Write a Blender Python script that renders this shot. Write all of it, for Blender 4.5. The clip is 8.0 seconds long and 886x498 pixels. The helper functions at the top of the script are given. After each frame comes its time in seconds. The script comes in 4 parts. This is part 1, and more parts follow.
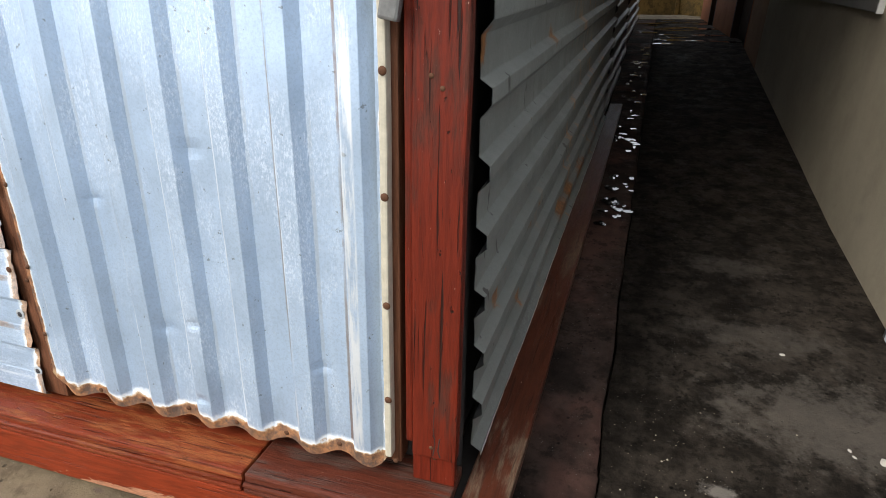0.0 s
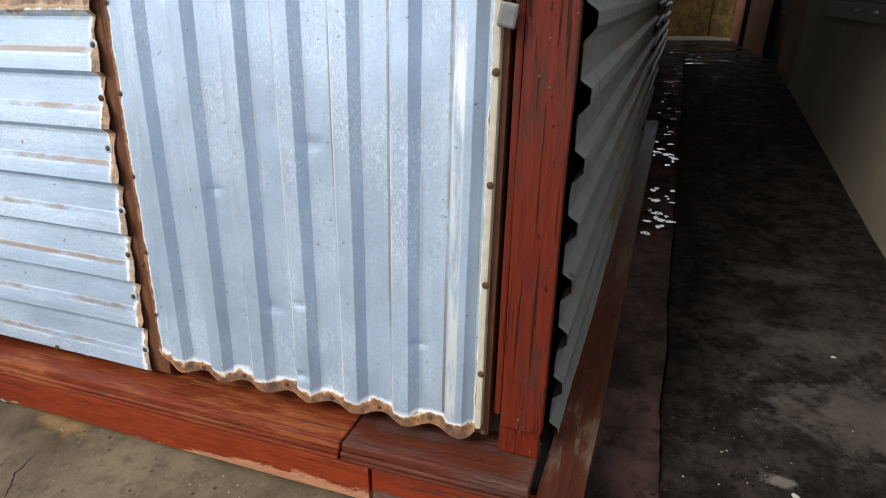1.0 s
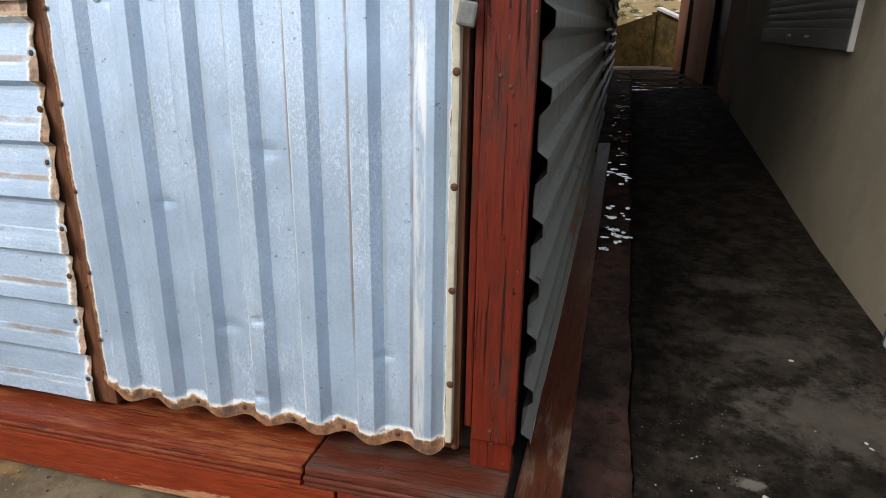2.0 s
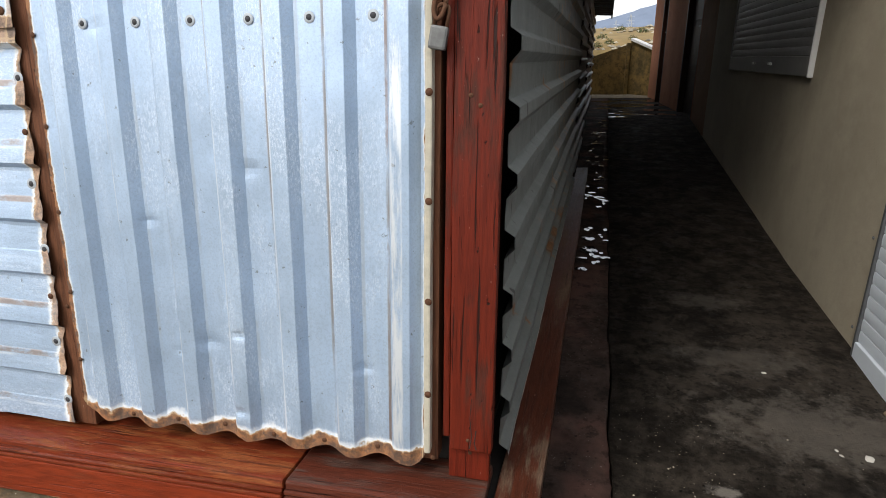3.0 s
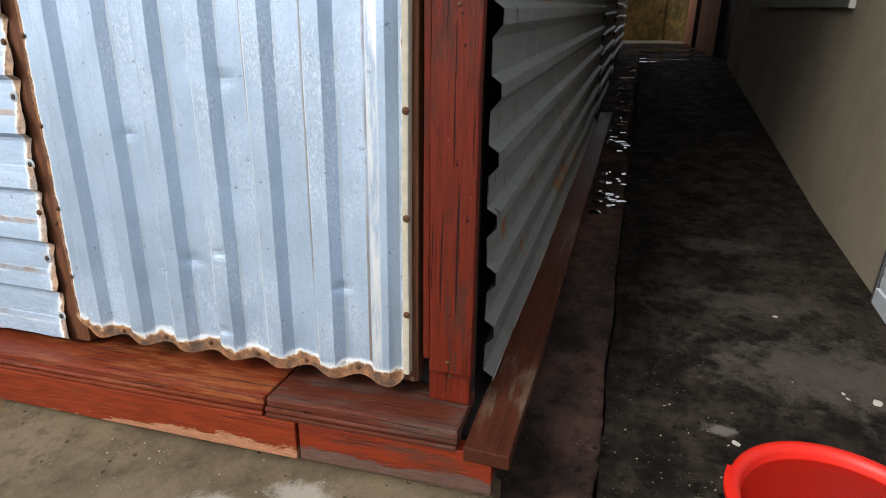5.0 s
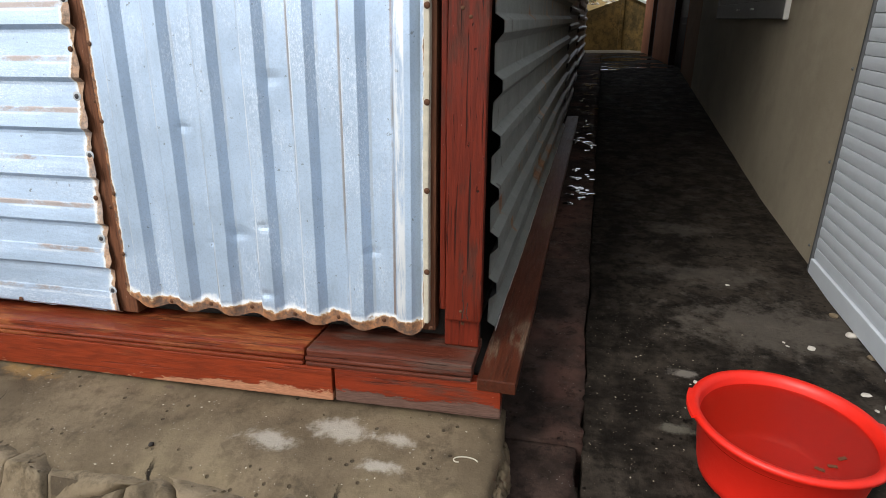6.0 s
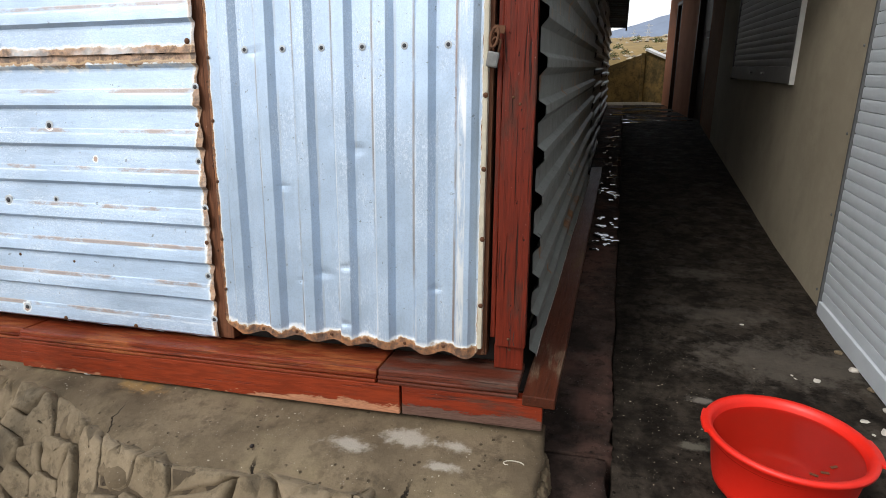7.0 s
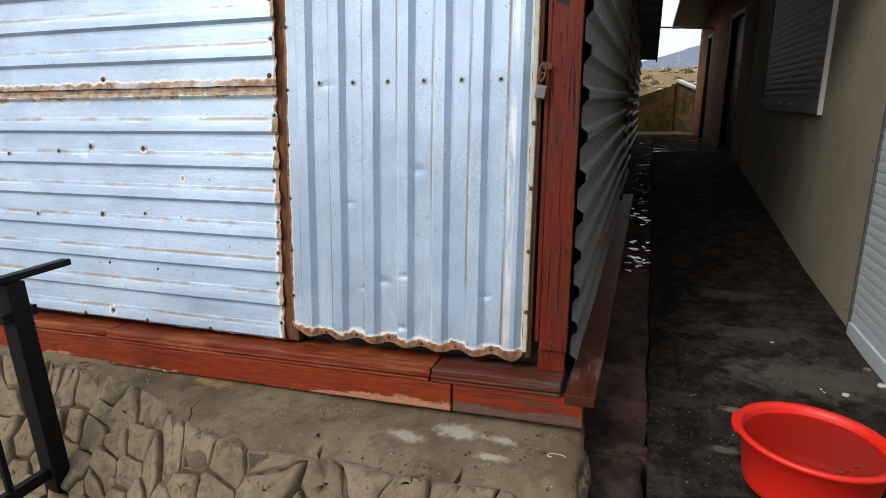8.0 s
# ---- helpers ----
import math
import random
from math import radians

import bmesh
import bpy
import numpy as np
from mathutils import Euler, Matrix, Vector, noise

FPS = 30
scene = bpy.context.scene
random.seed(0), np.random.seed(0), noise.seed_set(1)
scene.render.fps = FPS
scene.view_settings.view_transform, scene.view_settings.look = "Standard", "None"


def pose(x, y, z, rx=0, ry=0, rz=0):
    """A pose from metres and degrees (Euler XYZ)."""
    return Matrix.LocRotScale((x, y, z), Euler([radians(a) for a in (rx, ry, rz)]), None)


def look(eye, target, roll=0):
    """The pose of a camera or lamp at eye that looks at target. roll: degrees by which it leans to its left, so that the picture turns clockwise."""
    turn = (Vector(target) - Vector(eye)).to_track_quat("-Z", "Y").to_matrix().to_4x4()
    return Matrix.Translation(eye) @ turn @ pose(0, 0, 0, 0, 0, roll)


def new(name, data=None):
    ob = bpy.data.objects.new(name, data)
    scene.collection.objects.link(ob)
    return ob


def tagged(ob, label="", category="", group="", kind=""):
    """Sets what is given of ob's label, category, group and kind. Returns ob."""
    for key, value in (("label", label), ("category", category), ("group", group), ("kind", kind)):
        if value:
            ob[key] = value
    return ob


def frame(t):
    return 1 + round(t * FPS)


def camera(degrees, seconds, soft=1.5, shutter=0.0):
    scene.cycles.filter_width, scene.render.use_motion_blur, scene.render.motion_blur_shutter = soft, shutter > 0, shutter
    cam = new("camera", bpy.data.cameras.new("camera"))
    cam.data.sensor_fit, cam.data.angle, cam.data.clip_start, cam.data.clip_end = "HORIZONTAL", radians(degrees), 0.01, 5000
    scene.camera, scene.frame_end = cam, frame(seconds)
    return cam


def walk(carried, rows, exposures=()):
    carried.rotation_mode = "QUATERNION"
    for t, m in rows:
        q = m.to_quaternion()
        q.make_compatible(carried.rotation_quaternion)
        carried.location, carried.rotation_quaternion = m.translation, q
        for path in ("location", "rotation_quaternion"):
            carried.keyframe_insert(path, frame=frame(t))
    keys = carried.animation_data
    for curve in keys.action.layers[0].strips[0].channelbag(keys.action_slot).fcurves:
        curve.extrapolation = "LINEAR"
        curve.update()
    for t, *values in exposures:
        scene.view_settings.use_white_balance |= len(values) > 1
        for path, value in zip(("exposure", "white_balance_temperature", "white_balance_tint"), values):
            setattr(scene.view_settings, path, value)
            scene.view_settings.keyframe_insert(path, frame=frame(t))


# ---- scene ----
cam = camera(75.5, 8.0, 0.65)
PATH = [
    (0, (0.039, 0.005, 1.14), (-0.496, 1.791, 0.414), 1.2),
    (0.5, (-0.024, -0.01, 1.137), (-0.643, 1.766, 0.458), 1.3),
    (1, (-0.063, -0.16, 1.113), (-0.67, 1.626, 0.45), 1.3),
    (1.5, (-0.072, -0.157, 1.071), (-0.615, 1.666, 0.453), 1.2),
    (1.7, (-0.076, -0.137, 1.062), (-0.593, 1.702, 0.47), 1.1),
    (2.8, (-0.066, -0.21, 1.047), (-0.499, 1.681, 0.561), 0.7),
    (3, (-0.047, -0.192, 1.039), (-0.485, 1.704, 0.575), 0.6),
    (3.5, (0.007, -0.154, 1.035), (-0.451, 1.749, 0.622), 0.6),
    (4, (0.024, -0.162, 1.037), (-0.489, 1.733, 0.653), 0.5),
    (4.5, (0.03, -0.156, 1.016), (-0.528, 1.712, 0.573), 0.7),
    (5, (0.039, -0.145, 0.957), (-0.48, 1.686, 0.34), 0.9),
    (5.2, (0.041, -0.153, 0.932), (-0.438, 1.657, 0.228), 0.9),
    (6.3, (-0.01, -0.567, 0.963), (-0.419, 1.32, 0.442), 0.6),
    (6.5, (-0.014, -0.65, 0.992), (-0.454, 1.239, 0.503), 0.5),
    (7, (-0.015, -0.736, 1.005), (-0.512, 1.152, 0.569), 0.5),
    (7.5, (-0.028, -0.793, 1.001), (-0.539, 1.101, 0.609), 0.5),
    (8, (-0.037, -0.945, 0.991), (-0.629, 0.934, 0.649), 0.8),
]
# the shack's front leans back by five degrees from the plumb; PATH and all of the front are given square to that front
LEAN = Matrix.Translation((0, 0.86, 0.25)) @ pose(0, 0, 0, -5.0) @ Matrix.Translation((0, -0.86, -0.25))
walk(cam, [(t, LEAN @ look(eye, target, roll)) for t, eye, target, roll in PATH],
     [(0.0, 0.9), (0.5, 0.9), (1.0, 0.6), (1.5, 0.48), (3.0, 0.6), (3.5, 0.65), (4.5, 0.65), (5.0, 0.65), (6.5, 0.65), (8.0, 0.33)])

# ---- light ----
world = bpy.data.worlds.new("world")
scene.world = world
world.use_nodes = True
wn = world.node_tree
sky = wn.nodes.new("ShaderNodeTexSky")
sky.sky_type, sky.sun_disc = "NISHITA", False
sky.sun_elevation, sky.sun_rotation = radians(43), radians(211)
sky.air_density, sky.dust_density = 1.0, 4.0
# a bright, even cover of thin cloud over the blue
cloud = wn.nodes.new("ShaderNodeMix")
cloud.data_type = "RGBA"
cloud.inputs[0].default_value = 0.75
cloud.inputs[7].default_value = (6.0, 6.2, 6.5, 1)
wn.links.new(sky.outputs[0], cloud.inputs[6])
wn.links.new(cloud.outputs[2], wn.nodes["Background"].inputs[0])
wn.nodes["Background"].inputs[1].default_value = 0.15
sun = new("sun", bpy.data.lights.new("sun", "SUN"))
sun.data.energy, sun.data.angle, sun.data.color = 1.1, radians(22), (1.0, 0.96, 0.91)
sun.matrix_world = look((-5.5, -9, 10), (0, 0, 0))


# ---- materials ----
class Nodes:
    """Short hand for one material's nodes."""

    def __init__(self, name):
        self.m = bpy.data.materials.new(name)
        self.m.use_nodes = True
        self.t = self.m.node_tree
        self.bsdf = self.t.nodes["Principled BSDF"]
        self.co = self.t.nodes.new("ShaderNodeTexCoord").outputs["Object"]

    def put(self, socket, value):
        if isinstance(value, bpy.types.NodeSocket):
            self.t.links.new(value, socket)
        elif isinstance(value, tuple) and len(value) == 3 and socket.type == "RGBA":
            socket.default_value = (*value, 1)
        else:
            socket.default_value = value

    def scaled(self, scale, turn=(0, 0, 0), co=None, shift=(0, 0, 0)):
        n = self.t.nodes.new("ShaderNodeMapping")
        self.put(n.inputs["Vector"], co or self.co)
        n.inputs["Scale"].default_value, n.inputs["Rotation"].default_value = scale, turn
        n.inputs["Location"].default_value = shift
        return n.outputs[0]

    def noise(self, scale, detail=4, rough=0.6, co=None, warp=0.0):
        n = self.t.nodes.new("ShaderNodeTexNoise")
        self.put(n.inputs["Vector"], co or self.co)
        n.inputs["Scale"].default_value, n.inputs["Detail"].default_value = scale, detail
        n.inputs["Roughness"].default_value, n.inputs["Distortion"].default_value = rough, warp
        return n.outputs[0]

    def cells(self, scale, feature="F1", co=None, out="Distance"):
        n = self.t.nodes.new("ShaderNodeTexVoronoi")
        n.feature = feature
        self.put(n.inputs["Vector"], co or self.co)
        n.inputs["Scale"].default_value = scale
        return n.outputs[out]

    def band(self, value, low, high):
        """0 at low, 1 at high, smooth between (low may be above high)."""
        n = self.t.nodes.new("ShaderNodeMapRange")
        n.interpolation_type = "SMOOTHSTEP"
        self.put(n.inputs[0], value)
        a, b, c, d = (low, high, 0, 1) if low < high else (high, low, 1, 0)
        for k, v in zip((1, 2, 3, 4), (a, b, c, d)):
            n.inputs[k].default_value = v
        return n.outputs[0]

    def calc(self, op, a, b=0.0):
        n = self.t.nodes.new("ShaderNodeMath")
        n.operation = op
        self.put(n.inputs[0], a), self.put(n.inputs[1], b)
        return n.outputs[0]

    def mix(self, fac, a, b):
        n = self.t.nodes.new("ShaderNodeMix")
        n.data_type = "RGBA"
        self.put(n.inputs[0], fac), self.put(n.inputs[6], a), self.put(n.inputs[7], b)
        return n.outputs[2]

    def axis(self, which, co=None):
        n = self.t.nodes.new("ShaderNodeSeparateXYZ")
        self.put(n.inputs[0], co or self.co)
        return n.outputs["XYZ".index(which)]

    def random(self):
        return self.t.nodes.new("ShaderNodeObjectInfo").outputs["Random"]

    def bump(self, height, distance, before=None, strength=1.0):
        n = self.t.nodes.new("ShaderNodeBump")
        self.put(n.inputs["Height"], height)
        n.inputs["Distance"].default_value, n.inputs["Strength"].default_value = distance, strength
        if before is not None:
            self.put(n.inputs["Normal"], before)
        return n.outputs[0]

    def done(self, colour, rough=0.7, metal=0.0, normal=None, **more):
        self.put(self.bsdf.inputs["Base Color"], colour)
        self.put(self.bsdf.inputs["Roughness"], rough)
        self.put(self.bsdf.inputs["Metallic"], metal)
        if normal is not None:
            self.put(self.bsdf.inputs["Normal"], normal)
        for k, v in more.items():
            self.put(self.bsdf.inputs[k.replace("_", " ").title().replace("Ior", "IOR")], v)
        return self.m


def sheet_metal(name, tone, rust_colour, edges, streak, metal=0.5, rough=0.40, spots=0.5, shade_wear_lines=(), blooms=0.0, halos=(), wave=None, solid=0.35, scabs=(), run_tone=(0.58, 0.70, 0.84), oxide_tone=(0.76, 0.84, 0.93)):
    """Zinc-coated sheet. edges: rows of (axis, place, width): rust that eats in from a cut edge, lined with white oxide.
    streak: scale of the long faint runs along the ribs."""
    n = Nodes(name)
    grain = n.noise(220, 3, 0.7)
    cloud = n.noise(2.6, 6, 0.65, warp=0.2)
    runs = n.noise(1.0, 5, 0.65, n.scaled(streak))
    base = n.mix(n.band(cloud, 0.35, 0.7), tone, tuple(c * 0.80 for c in tone))
    base = n.mix(n.calc("MULTIPLY", n.band(runs, 0.5, 0.72), 0.45), base, run_tone)
    flow = tuple(k ** 0.35 for k in streak)
    oxide = n.calc("MULTIPLY", n.band(n.noise(95, 5, 0.85, n.scaled(flow)), 0.50, 0.56), n.band(n.noise(2.2, 5, 0.7, n.scaled(flow)), 0.44, 0.62))
    nick = n.band(n.noise(48, 3, 0.6, n.scaled((1, 1, 1), (0, 0, 0), None, (5, 2, 8))), 0.315, 0.27)
    stain = n.band(n.noise(4.2, 6, 0.7, n.scaled(tuple(math.sqrt(k) for k in streak), (0, 0, 0), None, (2, 7, 4))), 0.55, 0.70)
    base = n.mix(n.calc("MULTIPLY", stain, 0.4), base, tuple(c * 0.72 for c in tone))
    base = n.mix(n.calc("MULTIPLY", oxide, 0.55), base, oxide_tone)
    base = n.mix(n.calc("MULTIPLY", nick, 0.7), base, (0.16, 0.17, 0.18))
    base = n.mix(n.calc("MULTIPLY", n.band(grain, 0.45, 0.65), 0.30), base, tuple(c * 0.6 for c in tone))
    edge = n.noise(16, 5, 0.65)
    rust, pale, layers, rim = None, None, None, None
    for which, place, width in edges:
        away = n.calc("ABSOLUTE", n.calc("SUBTRACT", n.axis(which), place))
        away = n.calc("ADD", away, n.calc("MULTIPLY", n.calc("SUBTRACT", edge, 0.5), width * 2.4))
        if wave and which == "Z":
            turn = n.calc("MULTIPLY", n.calc("SUBTRACT", n.axis("X"), wave[0]), 2 * math.pi / wave[1])
            away = n.calc("SUBTRACT", away, n.calc("MULTIPLY", n.calc("ADD", n.calc("COSINE", turn), 1.0), wave[2] / 2))
        r, p = n.band(away, width * 1.05, width * 0.85), n.calc("MULTIPLY", n.band(away, width * 1.55, width * 1.1), n.band(n.noise(24, 5, 0.7), 0.30, 0.50))
        ring = n.band(away, width * 0.85, width * 0.45)
        layers = ring if layers is None else n.calc("MAXIMUM", layers, ring)
        outer = n.calc("MULTIPLY", n.band(away, width * 0.72, width * 0.9), n.band(away, width * 1.3, width * 1.0))
        rim = outer if rim is None else n.calc("MAXIMUM", rim, outer)
        gaps = n.band(n.noise(5.5, 4, 0.6, n.scaled((1, 1, 1), (0, 0, 0), None, (place * 9, width * 50, 3))), 0.34, 0.56)
        r = n.calc("MULTIPLY", r, n.calc("ADD", solid, n.calc("MULTIPLY", gaps, 0.95 - solid)))
        rust = r if rust is None else n.calc("MAXIMUM", rust, r)
        pale = p if pale is None else n.calc("MAXIMUM", pale, p)
    speck = n.calc("MULTIPLY", n.band(n.noise(34, 4, 0.7), 0.70, 0.76), spots)
    if rust is None:
        rust, pale = speck, speck
    else:
        rust = n.calc("MAXIMUM", rust, speck)
    rusty = n.mix(n.band(n.noise(32, 6, 0.75), 0.35, 0.62), tuple(c * 0.35 for c in rust_colour), rust_colour)
    if layers is not None:
        deep = n.calc("MULTIPLY", layers, n.band(n.noise(24, 5, 0.75), 0.44, 0.62))
        rusty = n.mix(deep, rusty, tuple(c * 0.2 for c in rust_colour))
        rusty = n.mix(n.calc("MULTIPLY", rim, 0.8), rusty, (0.50, 0.34, 0.17))
    # lines along the ribs: shading of the folds put into the colour, with rust and wear
    for which, start, pitch, low, high, tone_a, tone_b, amount, spread in shade_wear_lines:
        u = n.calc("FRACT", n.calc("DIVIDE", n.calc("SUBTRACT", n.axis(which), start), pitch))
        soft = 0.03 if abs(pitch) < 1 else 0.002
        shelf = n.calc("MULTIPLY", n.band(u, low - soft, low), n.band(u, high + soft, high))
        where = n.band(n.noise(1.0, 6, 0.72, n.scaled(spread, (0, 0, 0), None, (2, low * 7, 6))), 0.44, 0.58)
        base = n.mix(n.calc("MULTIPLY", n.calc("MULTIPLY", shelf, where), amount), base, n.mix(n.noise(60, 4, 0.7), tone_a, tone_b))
    for px, pz, size in halos:
        dx, dz = n.calc("SUBTRACT", n.axis("X"), px), n.calc("SUBTRACT", n.axis("Z"), pz)
        away = n.calc("SQRT", n.calc("ADD", n.calc("MULTIPLY", dx, dx), n.calc("MULTIPLY", dz, dz)))
        away = n.calc("ADD", away, n.calc("MULTIPLY", n.calc("SUBTRACT", n.noise(38, 4, 0.7), 0.5), size * 2.2))
        base = n.mix(n.band(away, size * 1.35, size * 1.1), base, (0.74, 0.79, 0.82))
        base = n.mix(n.calc("MULTIPLY", n.band(away, size, size * 0.7), 0.8), base, (0.33, 0.19, 0.12))
    for py, pz, wide, tall in scabs:
        dy, dz = n.calc("DIVIDE", n.calc("SUBTRACT", n.axis("Y"), py), wide), n.calc("DIVIDE", n.calc("SUBTRACT", n.axis("Z"), pz), tall)
        away = n.calc("SQRT", n.calc("ADD", n.calc("MULTIPLY", dy, dy), n.calc("MULTIPLY", dz, dz)))
        away = n.calc("ADD", away, n.calc("MULTIPLY", n.calc("SUBTRACT", n.noise(24, 5, 0.75), 0.5), 2.6))
        base = n.mix(n.calc("MULTIPLY", n.band(away, 1.1, 0.5), 0.9), base, n.mix(n.band(n.noise(60, 4, 0.7), 0.35, 0.65), tuple(c * 0.45 for c in rust_colour), rust_colour))
    if blooms:
        bloom = n.calc("MULTIPLY", n.band(n.noise(9, 5, 0.7, n.scaled((1, 1, 0.45), (0, 0, 0), None, (8, 1, 3))), 0.55, 0.62), n.band(n.noise(1.6, 3, 0.5, n.scaled((1, 1, 1), (0, 0, 0), None, (1, 6, 2))), 0.42, 0.54))
        scar = n.band(n.noise(22, 3, 0.6, n.scaled((1, 1, 0.3), (0, 0, 0), None, (3, 3, 3))), 0.335, 0.30)
        base = n.mix(scar, base, (0.05, 0.045, 0.04))
        base = n.mix(n.calc("MULTIPLY", bloom, blooms), base, n.mix(n.noise(45, 4, 0.7), rust_colour, (0.30, 0.25, 0.18)))
    base = n.mix(n.calc("MULTIPLY", pale, 0.8), base, (0.78, 0.80, 0.80))
    base = n.mix(rust, base, rusty)
    worn = n.calc("MAXIMUM", n.calc("MAXIMUM", rust, pale), n.calc("MULTIPLY", oxide, 0.7))
    bump = n.bump(n.noise(5, 3, 0.5), 0.007, None, 0.6)
    bump = n.bump(n.noise(26, 4, 0.6, n.scaled(flow)), 0.0016, bump, 0.5)
    bump = n.bump(grain, 0.0006, bump, 0.5)
    bump = n.bump(n.calc("MULTIPLY", rust, n.noise(60, 5, 0.8)), 0.003, bump, 0.8)
    return n.done(base, n.calc("ADD", n.calc("MULTIPLY", n.noise(14, 4), 0.24), n.calc("ADD", rough - 0.12, n.calc("MULTIPLY", worn, 0.3))),
                  n.calc("MULTIPLY", n.calc("SUBTRACT", 1.0, worn), metal), bump)


def painted_wood(name, paint, bare, worn=0.5, along=(1, 14, 14), rough=0.5, cracks=0.5, wear=None):
    """Old paint on timber: grain runs along the least scaled axis; bare wood and splits show through.
    wear: (axis, place, width, start, end): an edge along which the paint has come off, most between start and end along x."""
    n = Nodes(name)
    root = tuple(a ** 0.6 for a in along)
    grain = n.noise(9, 6, 0.65, n.scaled(along, (0, 0, 0), None, (1, 2, 3)), 0.3)
    fine = n.noise(34, 5, 0.75, n.scaled(along))
    patch = n.noise(3.0, 6, 0.7, n.scaled(root, (0, 0, 0), None, (7, 3, 5)))
    tone = n.mix(n.band(grain, 0.38, 0.64), paint, tuple(c * 0.66 for c in paint))
    tone = n.mix(n.calc("MULTIPLY", n.random(), 0.2), tone, tuple(c * 0.55 for c in paint))
    thin = n.band(n.calc("ADD", n.calc("MULTIPLY", patch, 0.75), n.calc("MULTIPLY", grain, 0.25)), 0.62 - 0.16 * worn, 0.74 - 0.16 * worn)
    wood = n.mix(n.band(fine, 0.36, 0.64), tuple(c * 0.55 for c in bare), bare)
    colour = n.mix(n.calc("MULTIPLY", thin, 0.75), tone, wood)
    off = thin
    if wear:
        which, place, width, start, end, pale = wear
        away = n.calc("ABSOLUTE", n.calc("SUBTRACT", n.axis(which), place))
        away = n.calc("ADD", away, n.calc("MULTIPLY", n.calc("SUBTRACT", n.noise(10, 7, 0.78, n.scaled((0.5, 1, 1.6))), 0.5), width * 4.5))
        run = n.calc("ADD", 0.22, n.calc("MULTIPLY", n.calc("MULTIPLY", n.band(n.axis("X"), start - 0.15, start), n.band(n.axis("X"), end + 0.15, end)), 0.85))
        gone = n.band(n.calc("DIVIDE", away, run), width * 1.05, width * 0.85)
        colour = n.mix(n.calc("MULTIPLY", gone, 0.9), colour, n.mix(n.band(fine, 0.34, 0.66), tuple(c * 0.6 for c in pale), pale))
        off = n.calc("MAXIMUM", thin, gone)
    hair = n.band(n.noise(5, 3, 0.5, n.scaled(tuple(a * 2.2 if a > 1 else 0.8 for a in along), (0, 0, 0), None, (4, 3, 1)), 0.5), 0.385, 0.33)
    pock = n.band(n.noise(30, 3, 0.6, n.scaled(tuple(a ** 0.45 for a in along), (0, 0, 0), None, (9, 9, 2))), 0.31, 0.27)
    split = n.calc("MULTIPLY", n.calc("MAXIMUM", hair, pock), cracks)
    colour = n.mix(n.calc("MULTIPLY", split, 0.9), colour, (0.014, 0.008, 0.006))
    chip = n.band(n.noise(48, 4, 0.7, n.scaled(tuple(a ** 0.4 for a in along))), 0.70, 0.735)
    colour = n.mix(n.calc("MULTIPLY", chip, 0.6), colour, (0.52, 0.36, 0.29))
    n.bsdf.inputs["Specular IOR Level"].default_value = 0.2
    high = n.calc("SUBTRACT", n.calc("ADD", n.calc("MULTIPLY", fine, 0.25), n.calc("MULTIPLY", grain, 0.5)), n.calc("MULTIPLY", split, 1.2))
    high = n.calc("SUBTRACT", high, n.calc("MULTIPLY", off, 0.25))
    return n.done(colour, n.calc("ADD", rough - 0.12, n.calc("ADD", n.calc("MULTIPLY", off, 0.2), n.calc("MULTIPLY", grain, 0.2))), 0.0, n.bump(high, 0.006, None, 0.6))


